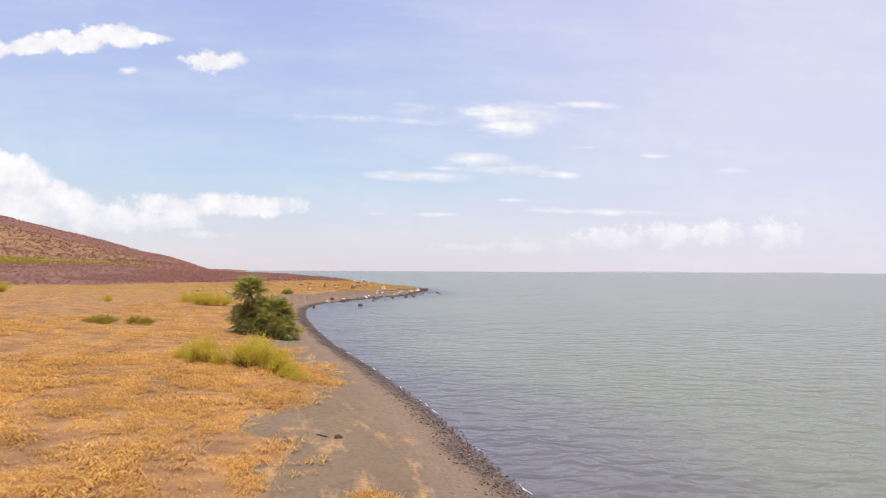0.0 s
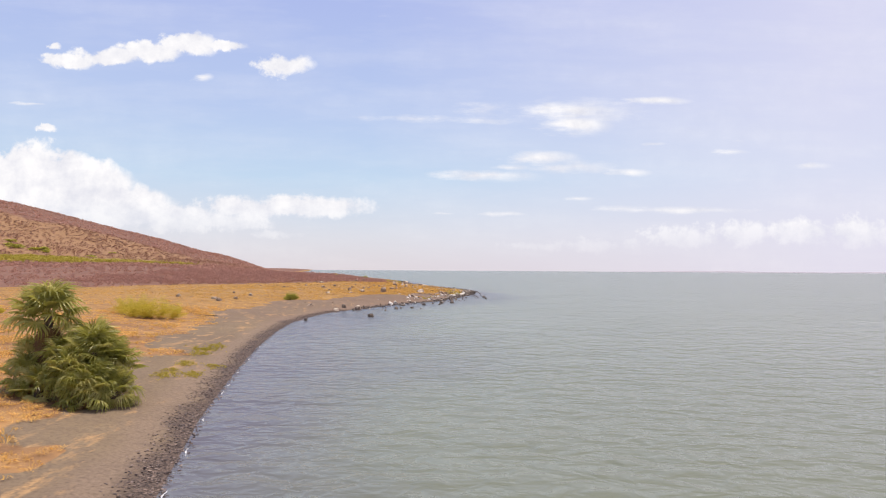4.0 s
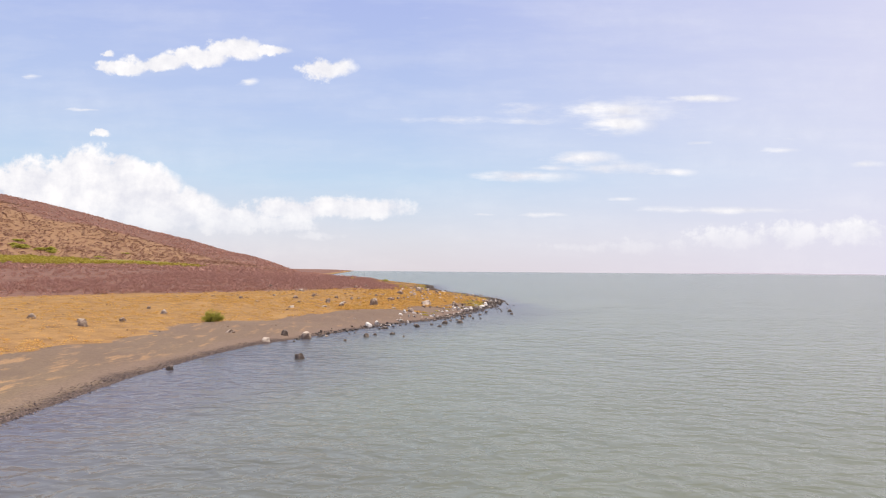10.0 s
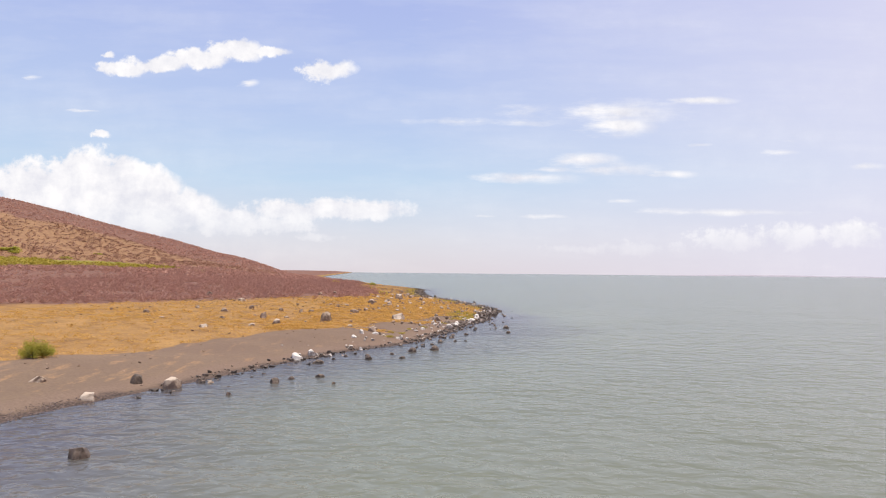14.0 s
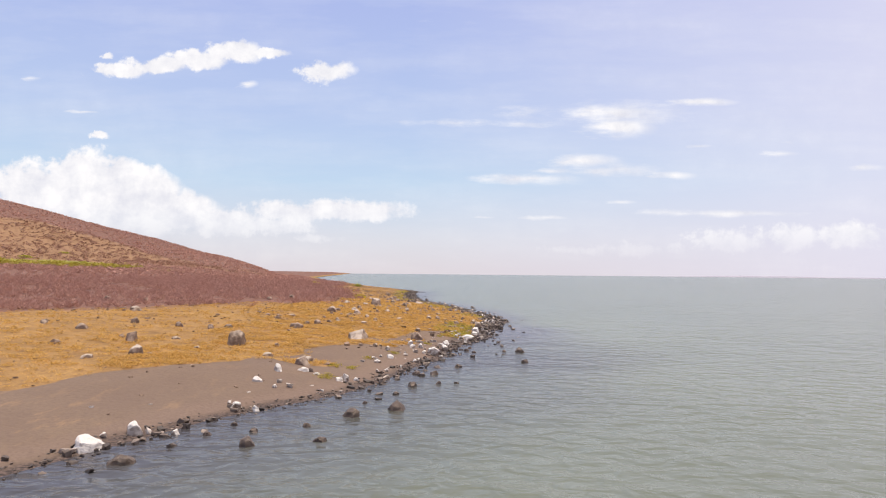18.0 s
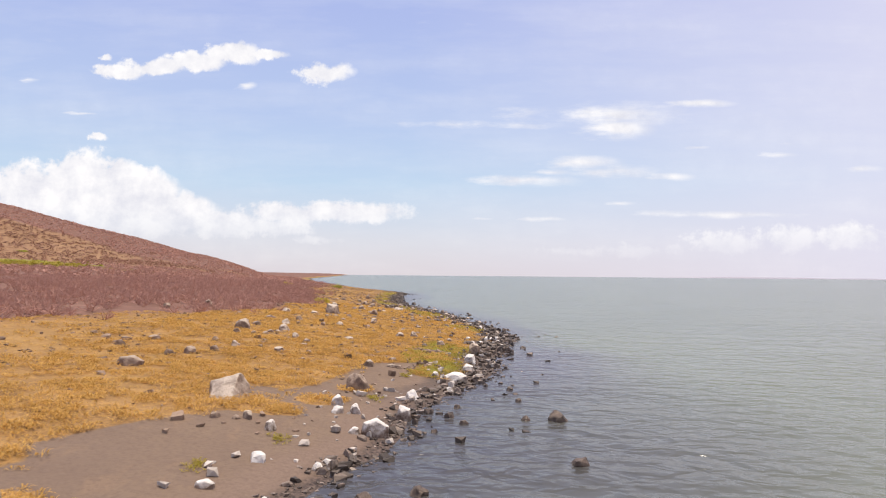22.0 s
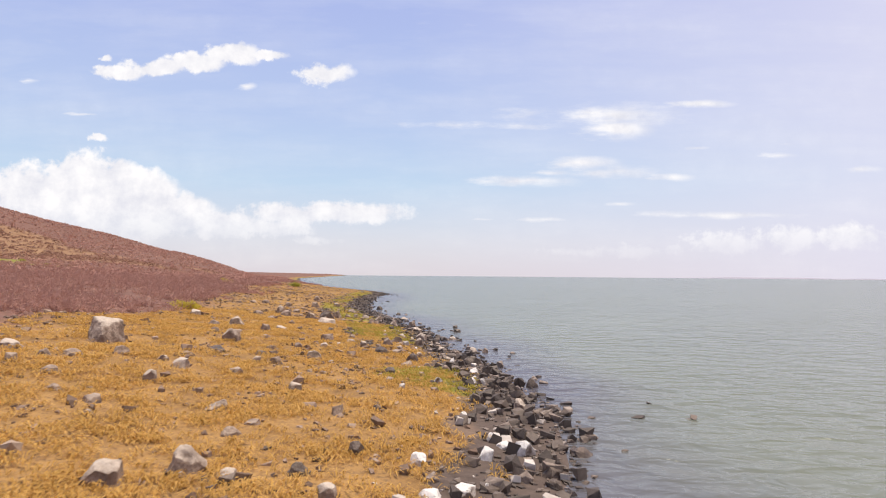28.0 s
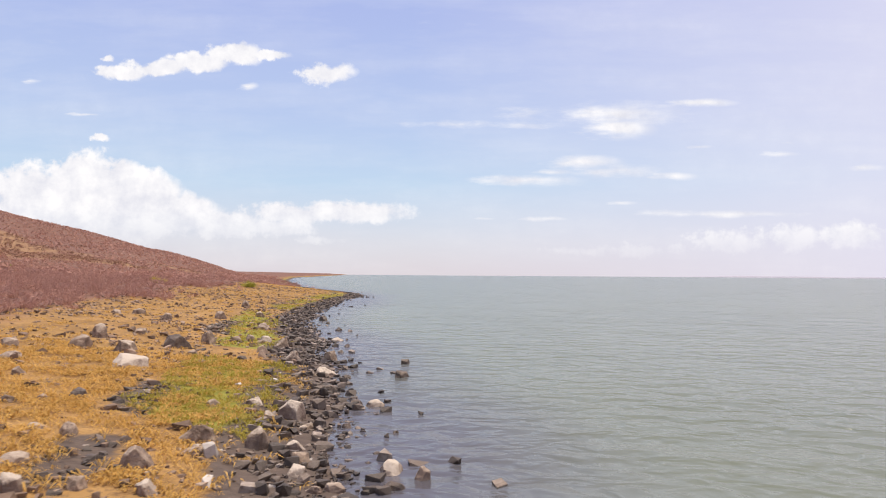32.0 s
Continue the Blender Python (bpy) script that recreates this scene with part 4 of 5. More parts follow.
PALE_3 = [(14.1, 248.8, 1.1, 0.46), (20.5, 253.6, 1, 0.34), (16.8, 256.6, 0.63, 0.8), (6.5, 257.0, 1.2, 0.52), (31.7, 257.5, 0.79, 0.76), (22.2, 258.4, 0.8, 0.6), (-3.5, 258.8, 1.2, 0.89), (9.4, 259.3, 1.2, 0.39), (16.6, 260.3, 0.96, 0.51), (15.4, 261.3, 0.67, 0.45), (26.6, 262.3, 0.35, 0.57), (21.8, 263.7, 0.5, 0.34), (22.5, 263.7, 0.43, 0.39), (10.6, 265.5, 2.1, 0.69), (23.8, 266.6, 0.48, 0.51), (22.2, 267.8, 0.44, 0.45), (21.1, 268.4, 0.95, 0.6), (15.6, 271.3, 1.1, 0.79), (27.0, 273.2, 0.57, 0.78), (20.8, 273.7, 0.74, 0.37), (28.8, 274.0, 0.58, 0.34), (21.5, 275.4, 0.54, 0.48), (23.0, 276.5, 0.66, 1.3), (25.5, 277.4, 0.56, 0.64)]
PALE_4 = [(25.1, 278.5, 0.42, 0.54), (28.4, 279.8, 0.64, 0.56), (30.8, 280.8, 0.85, 0.48), (12.5, 282.0, 1.4, 0.58), (16.0, 282.0, 1, 0.4), (26.7, 282.4, 0.8, 1), (27.7, 282.7, 0.56, 0.53), (27.5, 285.7, 0.64, 0.34), (26.0, 286.3, 0.45, 0.75), (26.8, 286.8, 0.95, 0.89), (7.4, 287.6, 1.2, 0.51), (24.9, 288.3, 0.76, 0.45), (29.4, 290.2, 0.83, 0.42), (17.5, 294.0, 2, 0.34), (25.9, 298.0, 1.1, 0.47), (15.2, 298.6, 1.5, 0.56), (23.3, 302.6, 0.87, 0.77), (25.1, 304.7, 1, 0.69), (10.5, 305.0, 1.2, 1.3), (21.0, 309.6, 1.1, 0.68), (19.2, 312.0, 1.1, 0.5), (23.5, 317.5, 1, 0.34), (11.5, 338.8, 1.2, 0.59), (5.8, 352.9, 1.2, 1.3)]
WHITE_1 = [(7.1, 170.3, 1.3, 0.55), (8.0, 173.0, 0.86, 0.79), (9.8, 173.5, 0.5, 0.62), (11.1, 179.2, 0.7, 0.62), (12.2, 179.3, 0.6, 0.62), (12.1, 184.1, 0.4, 0.62), (10.6, 185.2, 0.6, 0.62), (15.6, 188.5, 0.71, 0.37), (16.0, 188.8, 0.84, 0.65), (11.1, 189.1, 0.73, 0.8), (16.7, 189.3, 0.45, 0.57), (13.8, 189.6, 0.55, 0.34), (12.7, 190.4, 0.92, 0.36), (17.8, 193.7, 0.3, 0.92), (18.5, 194.7, 0.41, 0.55), (19.5, 197.0, 0.33, 1), (17.4, 197.6, 0.63, 0.45), (20.5, 200.8, 0.48, 0.63), (18.3, 200.8, 0.8, 0.45), (20.8, 201.1, 0.49, 0.75), (17.7, 204.8, 0.61, 0.78), (21.2, 205.9, 0.54, 0.62), (22.0, 206.1, 1.2, 0.67), (19.9, 209.6, 0.7, 0.57)]
WHITE_2 = [(23.1, 210.0, 1, 0.87), (20.7, 210.0, 0.66, 1.1), (19.6, 211.4, 0.72, 1.3), (23.3, 215.1, 0.85, 0.68), (25.5, 218.3, 0.55, 0.62), (25.1, 222.3, 0.43, 0.74), (26.0, 222.4, 1.8, 0.34), (24.6, 222.7, 0.54, 0.71), (27.0, 226.3, 1.1, 0.54), (27.6, 230.4, 0.43, 0.76), (27.4, 231.9, 1.1, 0.64), (28.2, 245.9, 0.65, 0.34), (29.0, 246.3, 0.86, 0.34), (29.6, 246.8, 0.27, 0.91), (27.8, 248.5, 0.7, 0.48), (29.8, 249.6, 0.56, 0.69), (31.0, 250.6, 0.71, 0.71), (30.5, 251.2, 0.66, 0.34), (30.1, 251.9, 0.39, 0.78), (29.3, 255.1, 0.42, 0.57), (30.8, 257.9, 0.35, 0.52), (28.3, 262.7, 0.62, 0.67), (30.0, 263.5, 0.51, 0.91), (30.5, 263.9, 0.44, 0.84)]
WHITE_3 = [(30.2, 265.4, 0.27, 0.92), (29.2, 265.5, 0.27, 1.2), (27.2, 268.2, 0.23, 0.6), (30.3, 268.7, 0.69, 0.42), (29.1, 272.4, 0.42, 0.78)]
DARK_1 = [(-4.1, 128.3, 0.73, 0.59), (-1.0, 154.2, 0.92, 0.77), (12.9, 156.8, 0.38, 0.6), (2.6, 157.0, 0.72, 0.51), (9.2, 158.8, 0.73, 0.34), (11.3, 160.1, 0.74, 0.34), (9.6, 168.4, 1.2, 0.38), (17.2, 172.4, 0.67, 0.34), (11.4, 173.4, 0.52, 0.55), (13.5, 174.2, 0.5, 0.62), (15.9, 175.5, 0.51, 0.48), (12.1, 175.6, 0.4, 0.62), (18.2, 181.9, 0.4, 0.62), (19.9, 185.1, 0.5, 0.62), (20.8, 188.5, 0.98, 0.34), (22.7, 189.6, 0.51, 1.1), (13.2, 190.4, 0.44, 0.71), (20.9, 194.2, 0.88, 0.41), (21.5, 196.1, 0.42, 0.49), (22.5, 198.0, 0.68, 0.4), (24.3, 198.5, 0.88, 0.34), (30.4, 202.2, 0.86, 0.34), (24.7, 207.5, 0.42, 0.47), (23.7, 207.5, 0.46, 0.5)]
DARK_2 = [(26.1, 209.3, 0.47, 0.45), (29.3, 210.3, 0.58, 0.52), (25.4, 210.9, 0.65, 0.53), (25.9, 213.4, 0.45, 0.59), (29.5, 215.4, 0.48, 0.43), (29.4, 219.3, 0.6, 0.39), (27.8, 227.1, 0.48, 0.43), (29.5, 230.1, 0.72, 0.5), (11.8, 231.2, 0.47, 0.44), (23.4, 239.0, 0.71, 0.48), (31.3, 241.2, 0.85, 0.8), (33.2, 244.5, 0.65, 0.46), (24.8, 246.6, 0.56, 0.58), (31.5, 247.7, 0.53, 0.47), (31.6, 248.6, 0.66, 0.59), (26.0, 248.8, 0.62, 0.64), (32.9, 251.2, 0.89, 0.34), (32.9, 252.8, 0.3, 0.5), (26.0, 255.3, 0.47, 0.51), (32.5, 258.0, 0.57, 0.34), (28.0, 262.5, 0.32, 0.91), (27.3, 263.1, 0.53, 0.34), (31.4, 264.4, 0.42, 0.99), (33.1, 264.4, 0.67, 0.86)]
DARK_3 = [(31.9, 264.8, 0.58, 1.1), (25.7, 265.8, 0.84, 0.41), (16.0, 266.8, 1.1, 0.34), (18.3, 267.7, 0.74, 0.34), (26.7, 271.1, 0.81, 0.73), (30.4, 272.3, 1.3, 0.48), (24.5, 274.2, 1.2, 0.44), (31.0, 279.3, 0.64, 0.37), (30.2, 282.7, 0.3, 0.34), (30.6, 285.4, 0.29, 0.51), (28.8, 286.2, 0.48, 0.41), (19.1, 286.5, 0.72, 0.5), (28.6, 290.3, 0.7, 0.42), (27.0, 292.7, 0.76, 0.6), (27.6, 295.5, 0.47, 0.4), (27.2, 297.6, 0.7, 0.34), (30.0, 298.2, 1.1, 0.34), (28.2, 299.4, 0.61, 0.34), (21.0, 300.0, 0.64, 0.56), (15.8, 303.7, 1.6, 0.59), (23.0, 306.9, 0.67, 0.74), (22.7, 316.8, 0.49, 0.51), (22.2, 327.3, 0.8, 0.51), (14.8, 335.8, 1.2, 0.48)]
DARK_4 = [(18.2, 341.4, 1.2, 0.6)]
pick = random.Random(5)


def set_boulders(rows, mat, label, wet_label, group):
    for x, y, size, tall in rows:
        z = float(land_z(x, y))
        wet = z < -0.05
        me = pick.choice(SHAPES[(ROCK_DARK if wet and mat is not ROCK_WHITE else mat).name])
        wide, top = me["wide"], me["top"]
        ob = new("shore_rock" if mat in (ROCK_WHITE, ROCK_DARK) else "boulder", me)
        tall = min(tall, 0.42 if wet else 0.8)
        high = size * tall / top
        foot = z - 0.06 * size
        if wet:   # the lake hides the lower third
            foot = -0.22 * size
            high = size * (tall + 0.22) / top
        ob.matrix_basis = pose(x, y, foot, pick.uniform(-6, 6), pick.uniform(-6, 6), pick.uniform(0, 360)) @ Matrix.Diagonal((size / wide, size / wide, high, 1))
        tagged(ob, wet_label if wet else label, "rock", group)


for rows in (GREY_1, GREY_2, GREY_3, GREY_4, GREY_5):
    set_boulders(rows, ROCK, "grey-brown basalt boulder lying in dry grass", "dark wet basalt boulder standing in shallow water", "boulders in the grass")
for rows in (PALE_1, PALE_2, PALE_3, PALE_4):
    set_boulders(rows, ROCK_PALE, "angular basalt boulder with a pale top in dry grass", "dark wet basalt boulder standing in shallow water", "pale-topped boulders")
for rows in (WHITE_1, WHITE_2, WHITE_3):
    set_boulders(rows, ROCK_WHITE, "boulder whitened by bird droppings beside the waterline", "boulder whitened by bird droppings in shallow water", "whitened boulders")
for rows in (DARK_1, DARK_2, DARK_3, DARK_4):
    set_boulders(rows, ROCK_DARK, "dark wet basalt rock among the shore stones", "dark wet basalt rock rising from shallow water", "dark shore rocks")


# fan palms: a tall one with a dead skirt and low suckers beside it
def fan_leaf(seed, mat, droop):
    """A fan leaf on an arching stalk along +x: folded blades spread like a hand, their tips hanging, one metre long."""
    g = random.Random(seed)
    bm = bmesh.new()
    w, prev = 0.016, None
    for i in range(5):
        t = i / 4
        at = (0.5 * t, 0, 0.10 * math.sin(2.2 * t) - 0.04 * t)
        ring = [bm.verts.new((at[0], at[1] + w * q[0] * (1 - 0.4 * t), at[2] + w * q[1])) for q in ((-1, 0.4), (1, 0.4), (0, -1))]
        if prev:
            for k in range(3):
                bm.faces.new((prev[k], prev[(k + 1) % 3], ring[(k + 1) % 3], ring[k]))
        prev = ring
    z0 = 0.10 * math.sin(2.2) - 0.04
    for i in range(21):
        a = radians(-125 + 12.5 * i) + g.uniform(-0.05, 0.05)
        r = 0.56 * (1 - 0.22 * abs(i - 10) / 10) * g.uniform(0.82, 1.1)
        c, s = math.cos(a), math.sin(a)
        d = droop * g.uniform(0.5, 1.4)
        lift = -0.10 * max(0.0, -c)
        rows = []
        for t, half, drop in ((0.45, 0.024, 0.04), (0.75, 0.020, 0.30)):
            x, y, z = 0.5 + r * t * c, r * t * s, z0 + lift * t - d * drop
            rows.append([bm.verts.new((x - half * s, y + half * c, z + 0.012)), bm.verts.new((x, y, z - 0.014)), bm.verts.new((x + half * s, y - half * c, z + 0.012))])
        hub = bm.verts.new((0.5, 0, z0))
        tip = bm.verts.new((0.5 + r * 0.97 * c, r * 0.97 * s, z0 + lift - d))
        p, q = rows
        for f in ((hub, p[1], p[0]), (hub, p[2], p[1]), (p[0], p[1], q[1], q[0]), (p[1], p[2], q[2], q[1]), (q[0], q[1], tip), (q[1], q[2], tip)):
            bm.faces.new(f)
    me = bpy.data.meshes.new("leaf")
    bm.to_mesh(me)
    bm.free()
    me.materials.append(mat)
    return me


LEAVES = [fan_leaf(i, PALM, 0.06 + 0.10 * i) for i in range(5)]
DEAD = [fan_leaf(10 + i, PALM_DRY, 0.40) for i in range(3)]


def trunk_mesh(height, wide, lean, seed):
    bm = bmesh.new()
    g = random.Random(seed)
    rings = []
    for i in range(13):
        t = i / 12
        r = wide * (1.15 - 0.35 * t) * (1.08 if i % 2 else 0.96)
        rings.append([bm.verts.new((lean * t * t + r * math.cos(a) * g.uniform(0.93, 1.07), r * math.sin(a), height * t)) for a in (6.283 * k / 10 for k in range(10))])
    for lo, hi in zip(rings, rings[1:]):
        for k in range(10):
            bm.faces.new((lo[k], lo[(k + 1) % 10], hi[(k + 1) % 10], hi[k]))
    bm.faces.new(rings[-1])
    bm.faces.new(rings[0][::-1])
    me = bpy.data.meshes.new("trunk")
    bm.to_mesh(me)
    bm.free()
    me.materials.append(BARK)
    return me


def palm(x, y, height, reach, count, skirt, label, seed, low=-35):
    g = random.Random(seed)
    p = base("fan_palm", x, y, label, "palm", "palm clump", sink=0.15)
    lean = g.uniform(-0.4, 0.4)
    part("trunk", trunk_mesh(height, 0.22, lean, seed), p)
    for i in range(count):
        up = low + (85 - low) * ((i + 0.5) / count) ** 0.8
        m = pose(lean, 0, height + 0.1 - 0.25 * (1 - i / count), 0, 0, 137.5 * i + g.uniform(-12, 12)) @ pose(0.1, 0, 0, g.uniform(-25, 25), -up, 0) @ Matrix.Scale(reach * g.uniform(0.85, 1.15), 4)
        part("leaf", g.choice(LEAVES), p).matrix_basis = m
    for i in range(skirt):
        m = pose(lean * 0.6, 0, height * g.uniform(0.55, 1.0), 0, 0, 360 * i / max(skirt, 1) * 2.4) @ pose(0.1, 0, 0, g.uniform(-20, 20), g.uniform(62, 84), 0) @ Matrix.Scale(reach * 0.8, 4)
        part("dead_leaf", g.choice(DEAD), p, "dry brown hanging palm leaf").matrix_basis = m
    return p


palm(-7.8, 66.0, 4.05, 1.75, 28, 30, "tall green fan palm with a skirt of dead leaves", 1, low=-32)
for i, (x, y, tall, reach, n) in enumerate([(-5.7, 65.1, 2.5, 1.4, 40), (-4.9, 64.2, 1.2, 1.3, 36), (-6.4, 64.3, 1.5, 1.3, 36), (-9.0, 65.3, 0.9, 1.2, 26), (-7.8, 64.6, 0.6, 1.2, 24), (-4.8, 66.2, 1.8, 1.3, 32), (-6.6, 67.1, 2.5, 1.4, 30), (-5.4, 63.7, 0.7, 1.25, 26), (-8.7, 66.6, 1.7, 1.2, 24), (-4.4, 65.0, 0.8, 1.2, 24), (-6.9, 65.4, 2.0, 1.3, 28)]):
    palm(x, y, tall, reach, n, 8, "low green fan palm sucker in a dense clump", 20 + i, low=-45)


# bushes: stems that fork, and a crown of small leaves with an uneven outline
def stems_mesh(count, wide, high, seed, mat=BARK, thick=0.03):
    g = random.Random(seed)
    bm = bmesh.new()
    for i in range(count):
        a, r = g.uniform(0, 6.283), g.uniform(0.2, 0.8)
        pts = [Vector((0.05 * math.cos(a), 0.05 * math.sin(a), -0.1)), Vector((math.cos(a) * r * wide * 0.4, math.sin(a) * r * wide * 0.4, high * 0.5)), Vector((math.cos(a + 0.3) * r * wide, math.sin(a + 0.3) * r * wide, high * 0.9))]
        prev = None
        for k, p in enumerate(pts):
            t = thick * (1 - 0.4 * k)
            ring = [bm.verts.new(p + Vector((t * math.cos(q), t * math.sin(q), 0))) for q in (0, 2.1, 4.2)]
            if prev:
                for j in range(3):
                    bm.faces.new((prev[j], prev[(j + 1) % 3], ring[(j + 1) % 3], ring[j]))
            prev = ring
    me = bpy.data.meshes.new("stems")
    bm.to_mesh(me)
    bm.free()
    me.materials.append(mat)
    return me


def crown_mesh(lumps_at, leaf, mat, seed, per=420):
    pieces = []
    for i, (x, y, z, wide, high) in enumerate(lumps_at):
        v, f = clump(per, wide, high, leaf, seed * 31 + i, 0.25)
        pieces.append((v + [x, y, z], f))
    v, f = joined(pieces)
    return mesh_of("crown", v, f, mat)


def sprays_mesh(lumps_at, mat, seed, per=260):
    """Plumes of tiny leaves along arching stems, as on a feathery bush."""
    g = np.random.default_rng(seed)
    pieces = []
    for x, y, z, wide, high in lumps_at:
        wide = 1.2 * wide
        n, m = int(16 + 16 * wide), 130
        a, r = g.uniform(0, 6.283, n), np.sqrt(g.uniform(0, 1, n))
        tip = np.stack([r * np.cos(a) * wide, r * np.sin(a) * wide, high * g.uniform(0.45, 1.05, n) * (1 - 0.6 * r ** 2)], -1)
        k = g.uniform(0.15, 1, (n, m, 1)) ** 0.8
        p = tip[:, None] * np.concatenate([k ** 1.3, k ** 1.3, k ** 0.75], -1) + g.normal(size=(n, m, 3)) * (0.05 + 0.10 * k * high / 2)
        p[..., 2] = np.abs(p[..., 2])
        q = p.reshape(-1, 1, 3) + g.normal(size=(n * m, 3, 3)) * [0.026, 0.026, 0.045]
        pieces.append((q.reshape(-1, 3) + [x, y, z], np.arange(3 * n * m).reshape(-1, 3)))
    v, f = joined(pieces)
    return mesh_of("foliage", v, f, mat)


def bush(x, y, spots, label, seed, mat=BUSH):
    b = base("bush", x, y, label, "bush")
    rows = [(u, v, float(land_z(x + u, y + v)) - float(land_z(x, y)), w, h) for u, v, w, h in spots]
    part("stems", stems_mesh(18, max(abs(r[0]) for r in rows) + 0.6, rows[0][4] * 0.45, seed), b)
    part("foliage", sprays_mesh(rows, mat, seed), b)
    return b


bush(-5.3, 42.8, [(0, 0, 0.8, 2.5), (0.7, 0.9, 0.9, 2.2), (-0.8, 0.9, 0.7, 1.7), (-1.9, 1.2, 0.6, 0.9), (-2.6, 2.0, 0.8, 1.9), (-3.3, 1.6, 0.8, 1.6), (-4.2, 2.6, 0.6, 1.0), (1.1, -0.7, 0.9, 2.2), (1.8, -1.4, 0.7, 1.4), (2.2, -0.4, 0.6, 1.7), (2.7, -2.2, 0.7, 0.9), (3.2, -3.1, 0.5, 0.5), (0.2, 2.2, 0.8, 1.8)], "wide feathery yellow-green bush between grass and sand", 3)
bush(-20.6, 113.5, [(0, 0, 1.6, 3.1), (-1.6, 0.5, 1.6, 2.9), (-3.2, 1.2, 1.4, 2.3), (1.6, 0.3, 1.6, 2.8), (2.9, 1.0, 1.3, 2.2), (0.4, -0.9, 1.3, 2.3), (-1.2, -0.8, 1.3, 2.2)], "broad rounded bright green bush above the beach", 4)
bush(-11.2, 158.5, [(0, 0, 0.9, 1.6), (0.6, 0.4, 0.8, 1.3), (-0.5, 0.3, 0.7, 1.2)], "small dark green bush at the edge of the sand", 5, TREE)
bush(-32.5, 104.5, [(0, 0, 0.6, 1.1)], "small green bush alone in dry grass", 6)
bush(-22.3, 71.0, [(0, 0, 1.2, 0.9), (-1.2, 0.5, 1.0, 0.6)], "low yellowish bush in dry grass", 7, LUSH)
bush(-19.6, 71.4, [(0, 0, 1.1, 0.8), (1.0, -0.2, 0.9, 0.6)], "low yellowish bush in dry grass", 8, LUSH)
bush(-57.0, 128.0, [(0, 0, 1.6, 1.9), (-1.5, 0.4, 1.4, 1.5)], "rounded green bush on the grass plain", 9)
bush(4.0, 293.0, [(0, 0, 1.0, 1.1), (0.9, 0.5, 0.8, 0.9)], "low yellow-green bush beside dead scrub", 10)
bush(-26.0, 400.0, [(0, 0, 1.3, 1.4), (1.2, 0.3, 1.0, 1.0)], "low yellow-green bush beside dead scrub", 11)
bush(-12.0, 415.0, [(0, 0, 1.4, 1.8), (1.0, 0.3, 1.1, 1.3)], "dark green bush on the low point", 12, TREE)


# thorn trees along the foot of the hill
def thorn_tree(seed):
    g = random.Random(seed)
    t = new("thorn_tree")
    part("trunk", stems_mesh(7, 1.6, 3.2, seed, BARK, 0.10), t)
    spots = [(g.uniform(-2.2, 2.2), g.uniform(-2.2, 2.2), g.uniform(0.3, 2.6), g.uniform(1.2, 2.2), g.uniform(1.2, 2.0)) for i in range(7)]
    part("crown", crown_mesh(spots, 0.24, TREE, seed, 130), t)
    return tagged(t, "spreading green thorn tree at the foot of the hill", "tree", "tree belt below the hill")


MODELS = [thorn_tree(s) for s in (41, 42, 43)]
ROW = []
for i in range(130):
    k = i / 129
    a, r = radians(-27.0 - 17 * k + pick.uniform(-0.5, 0.5)), pick.uniform(500, 590)
    ROW.append((-617 + r * math.cos(a), 738 + r * math.sin(a), pick.uniform(0.35, 0.85) * (0.5 + 0.5 * min(1, k * 5))))
ROW += [(-236, 500, 1.2), (-232, 506, 1.3), (-244, 497, 1.4), (-252, 502, 1.3), (-226, 497, 1.0), (-200, 505, 0.9), (-205, 548, 0.8), (-262, 520, 1.0), (-150, 480, 0.6), (-128, 470, 0.5), (-270, 500, 1.4), (-285, 512, 1.4), (-300, 520, 1.3)]
for i, (x, y, size) in enumerate(ROW):
    m = pose(x, y, float(land_z(x, y)) - 0.3, 0, 0, pick.uniform(0, 360)) @ Matrix.Diagonal((1.25, 1.25, 0.85, 1))
    if i < len(MODELS):
        MODELS[i].matrix_basis = m @ Matrix.Scale(size, 4)
    else:
        copy_thing(MODELS[i % 3], m @ Matrix.Scale(size / MODELS[i % 3].scale[0], 4))


# driftwood on the sand
def driftwood(x, y, length, turn, seed):
    g = random.Random(seed)
    bm = bmesh.new()
    prev = None
    for i in range(9):
        t = i / 8
        r = 0.045 * (1 - 0.55 * t) * g.uniform(0.85, 1.15)
        c = Vector((length * (t - 0.5), 0.12 * math.sin(4 * t + seed), r * 0.8))
        ring = [bm.verts.new(c + Vector((0, r * math.cos(a), r * math.sin(a)))) for a in (6.283 * k / 8 for k in range(8))]
        if prev:
            for k in range(8):
                bm.faces.new((prev[k], prev[(k + 1) % 8], ring[(k + 1) % 8], ring[k]))
        else:
            bm.faces.new(ring[::-1])
        prev = ring
    bm.faces.new(prev)
    me = bpy.data.meshes.new("driftwood")
    bm.to_mesh(me)
    bm.free()
    me.materials.append(BARK)
    ob = tagged(new("driftwood", me), "bleached brown driftwood branch on dark sand", "driftwood")
    ob.matrix_basis = pose(x, y, float(land_z(x, y)), 0, 0, turn)


driftwood(-0.5, 26.4, 0.4, 5, 1)
driftwood(-3.4, 40.5, 1.0, 30, 2)
driftwood(-15.5, 122.0, 1.6, 10, 3)
one = new("boulder", SHAPES[ROCK_DARK.name][2])
one.matrix_basis = pose(0.1, 26.3, float(land_z(0.1, 26.3)), 0, 0, 40) @ Matrix.Diagonal((0.34, 0.26, 0.3, 1))
tagged(one, "small dark stone on the sand beside driftwood", "rock")

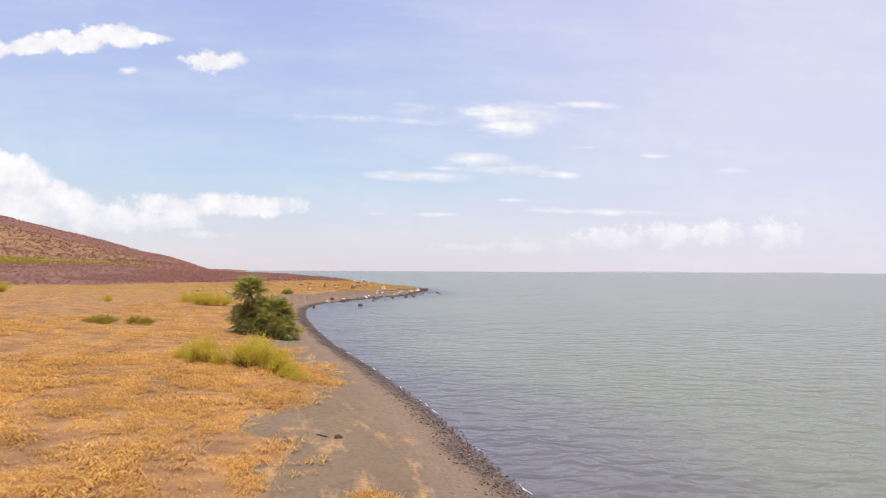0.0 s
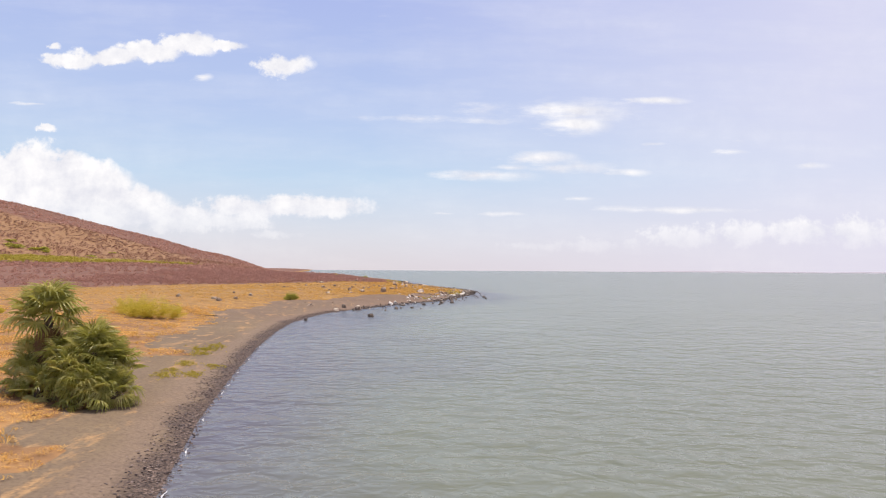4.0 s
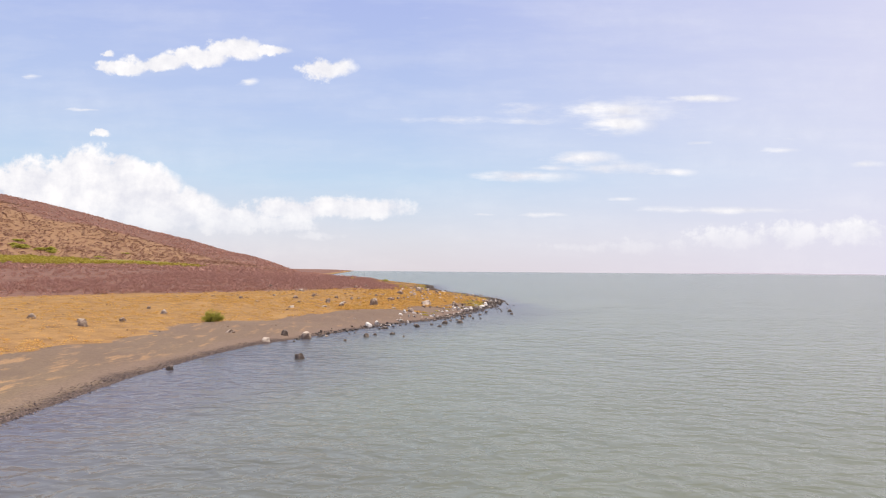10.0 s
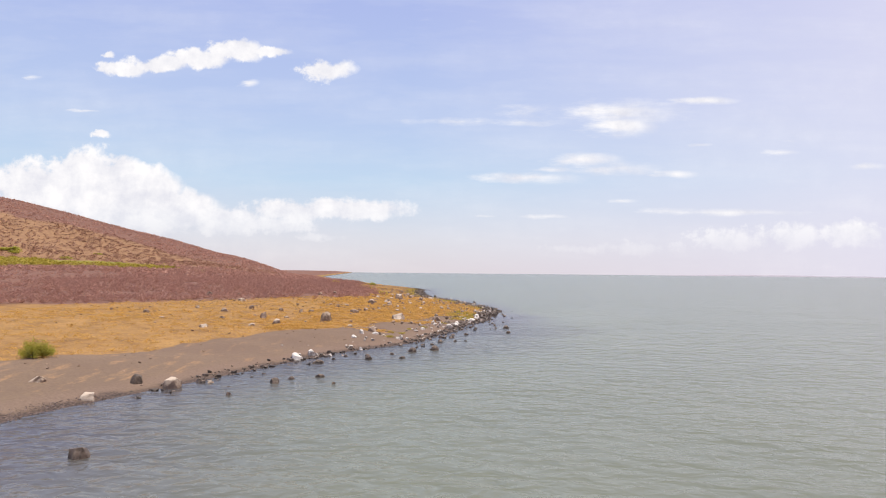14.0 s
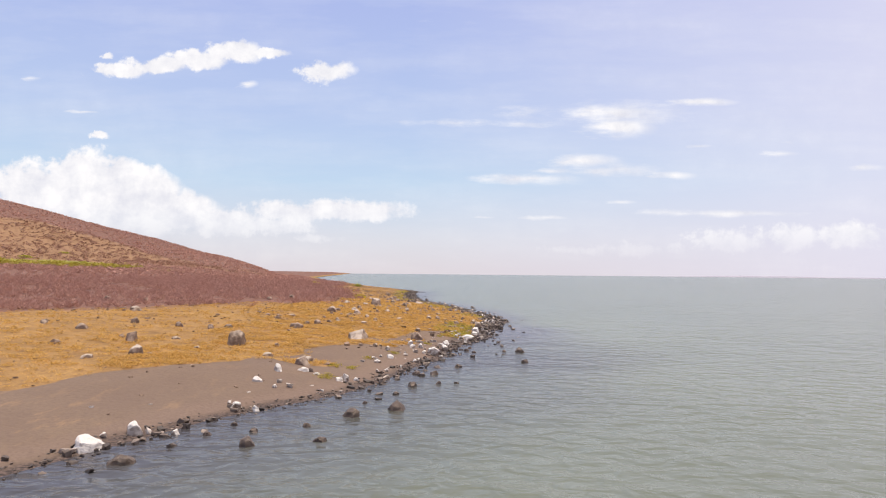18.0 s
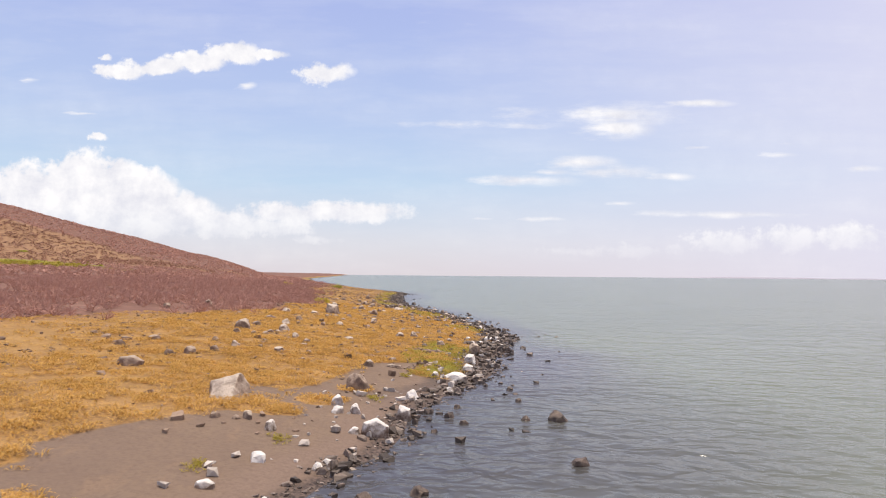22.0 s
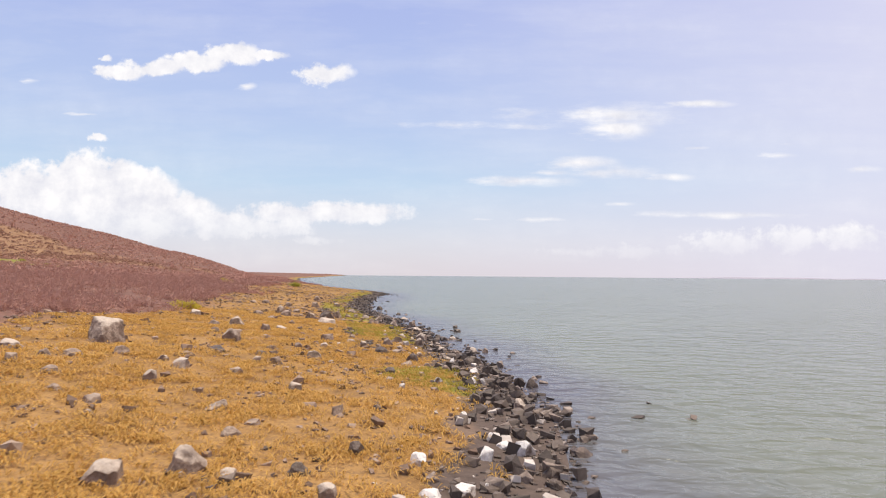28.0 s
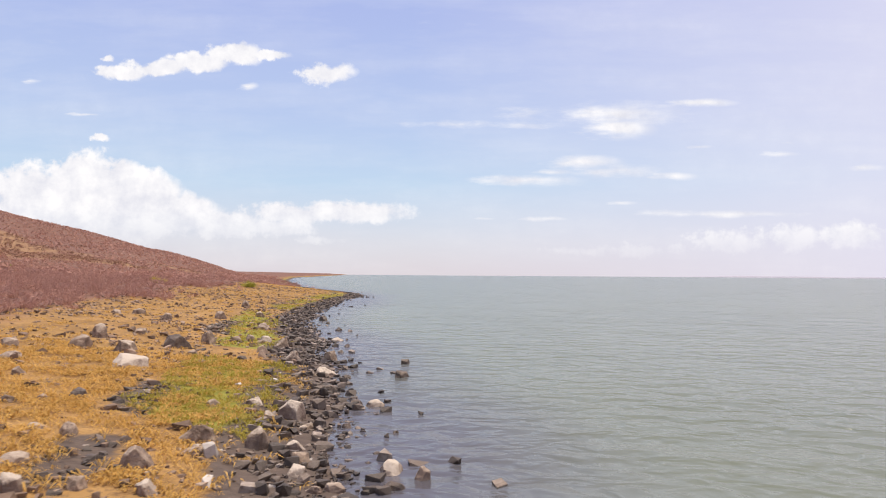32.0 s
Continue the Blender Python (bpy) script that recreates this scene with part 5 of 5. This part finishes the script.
# foam where small waves break on the beach
vs, fs = [], []
for y0, length in [(21, 1.2), (26, 0.9), (33, 1.6), (35.2, 0.8), (36.8, 0.7), (41, 0.6), (44, 1.3), (48.5, 1.0), (53, 0.8), (58, 1.2), (64, 0.7), (71, 1.0), (74, 0.6), (79, 0.7), (86, 0.8), (95, 0.9)]:
    n = 14
    for i in range(n):
        t = i / (n - 1)
        y = y0 + length * t
        x = float(shore_x(np.array(y))) + 0.2 + 0.04 * math.sin(5 * t + y0)
        w = 0.04 * math.sin(math.pi * t) * (0.55 + 0.45 * math.sin(13 * t + y0)) + 0.006
        vs += [(x - w, y, 0.012), (x, y, 0.03), (x + w, y, 0.010)]
        if i:
            k = len(vs) - 6
            fs += [(k, k + 1, k + 4, k + 3), (k + 1, k + 2, k + 5, k + 4)]
tagged(new("foam", mesh_of("foam", vs, [q[::-1] for q in fs], FOAM, True)), "white foam of small waves along the sand", "foam", kind="stuff")

# low far shore across the lake
n = 60
vs, fs = [], []
for i in range(n):
    t = i / (n - 1)
    a = radians(17 + 21 * t)
    h = 9 * min(1, 3 * t) * (0.75 + 0.25 * math.sin(7 * t) + 0.12 * math.sin(31 * t))
    for r, z in ((4550, -6), (4600, h), (4700, -6)):
        vs.append((r * math.sin(a), r * math.cos(a), z))
    if i:
        k = len(vs) - 6
        fs += [(k, k + 3, k + 4, k + 1), (k + 1, k + 4, k + 5, k + 2)]
# pale lilac-grey: the haze of distance is put into the land's colour
FAR = plain("far_land", [(0.2, (0.30, 0.29, 0.33)), (0.8, (0.40, 0.38, 0.42))], 60.0, 1.0, 0.0)
tagged(new("far_shore", mesh_of("far_shore", vs, fs, FAR, True)), "low hazy land across the lake", "shore", kind="structure")

# the stones of one stretch of the rocky waterline, each by itself
ground = bpy.data.objects["ground"]
SINGLE = [mesh_of("stone", v + [0, 0, 0.12], f, STONES) for v, f in PEBBLES]
for x, y, z in stones_apart:
    ob = new("stone", pick.choice(SINGLE))
    ob.parent = ground
    size = pick.uniform(0.32, 0.75)
    ob.matrix_basis = pose(x, y, z, pick.uniform(-12, 12), pick.uniform(-12, 12), pick.uniform(0, 360)) @ Matrix.Diagonal((size, size, size * pick.uniform(0.75, 1.2), 1))
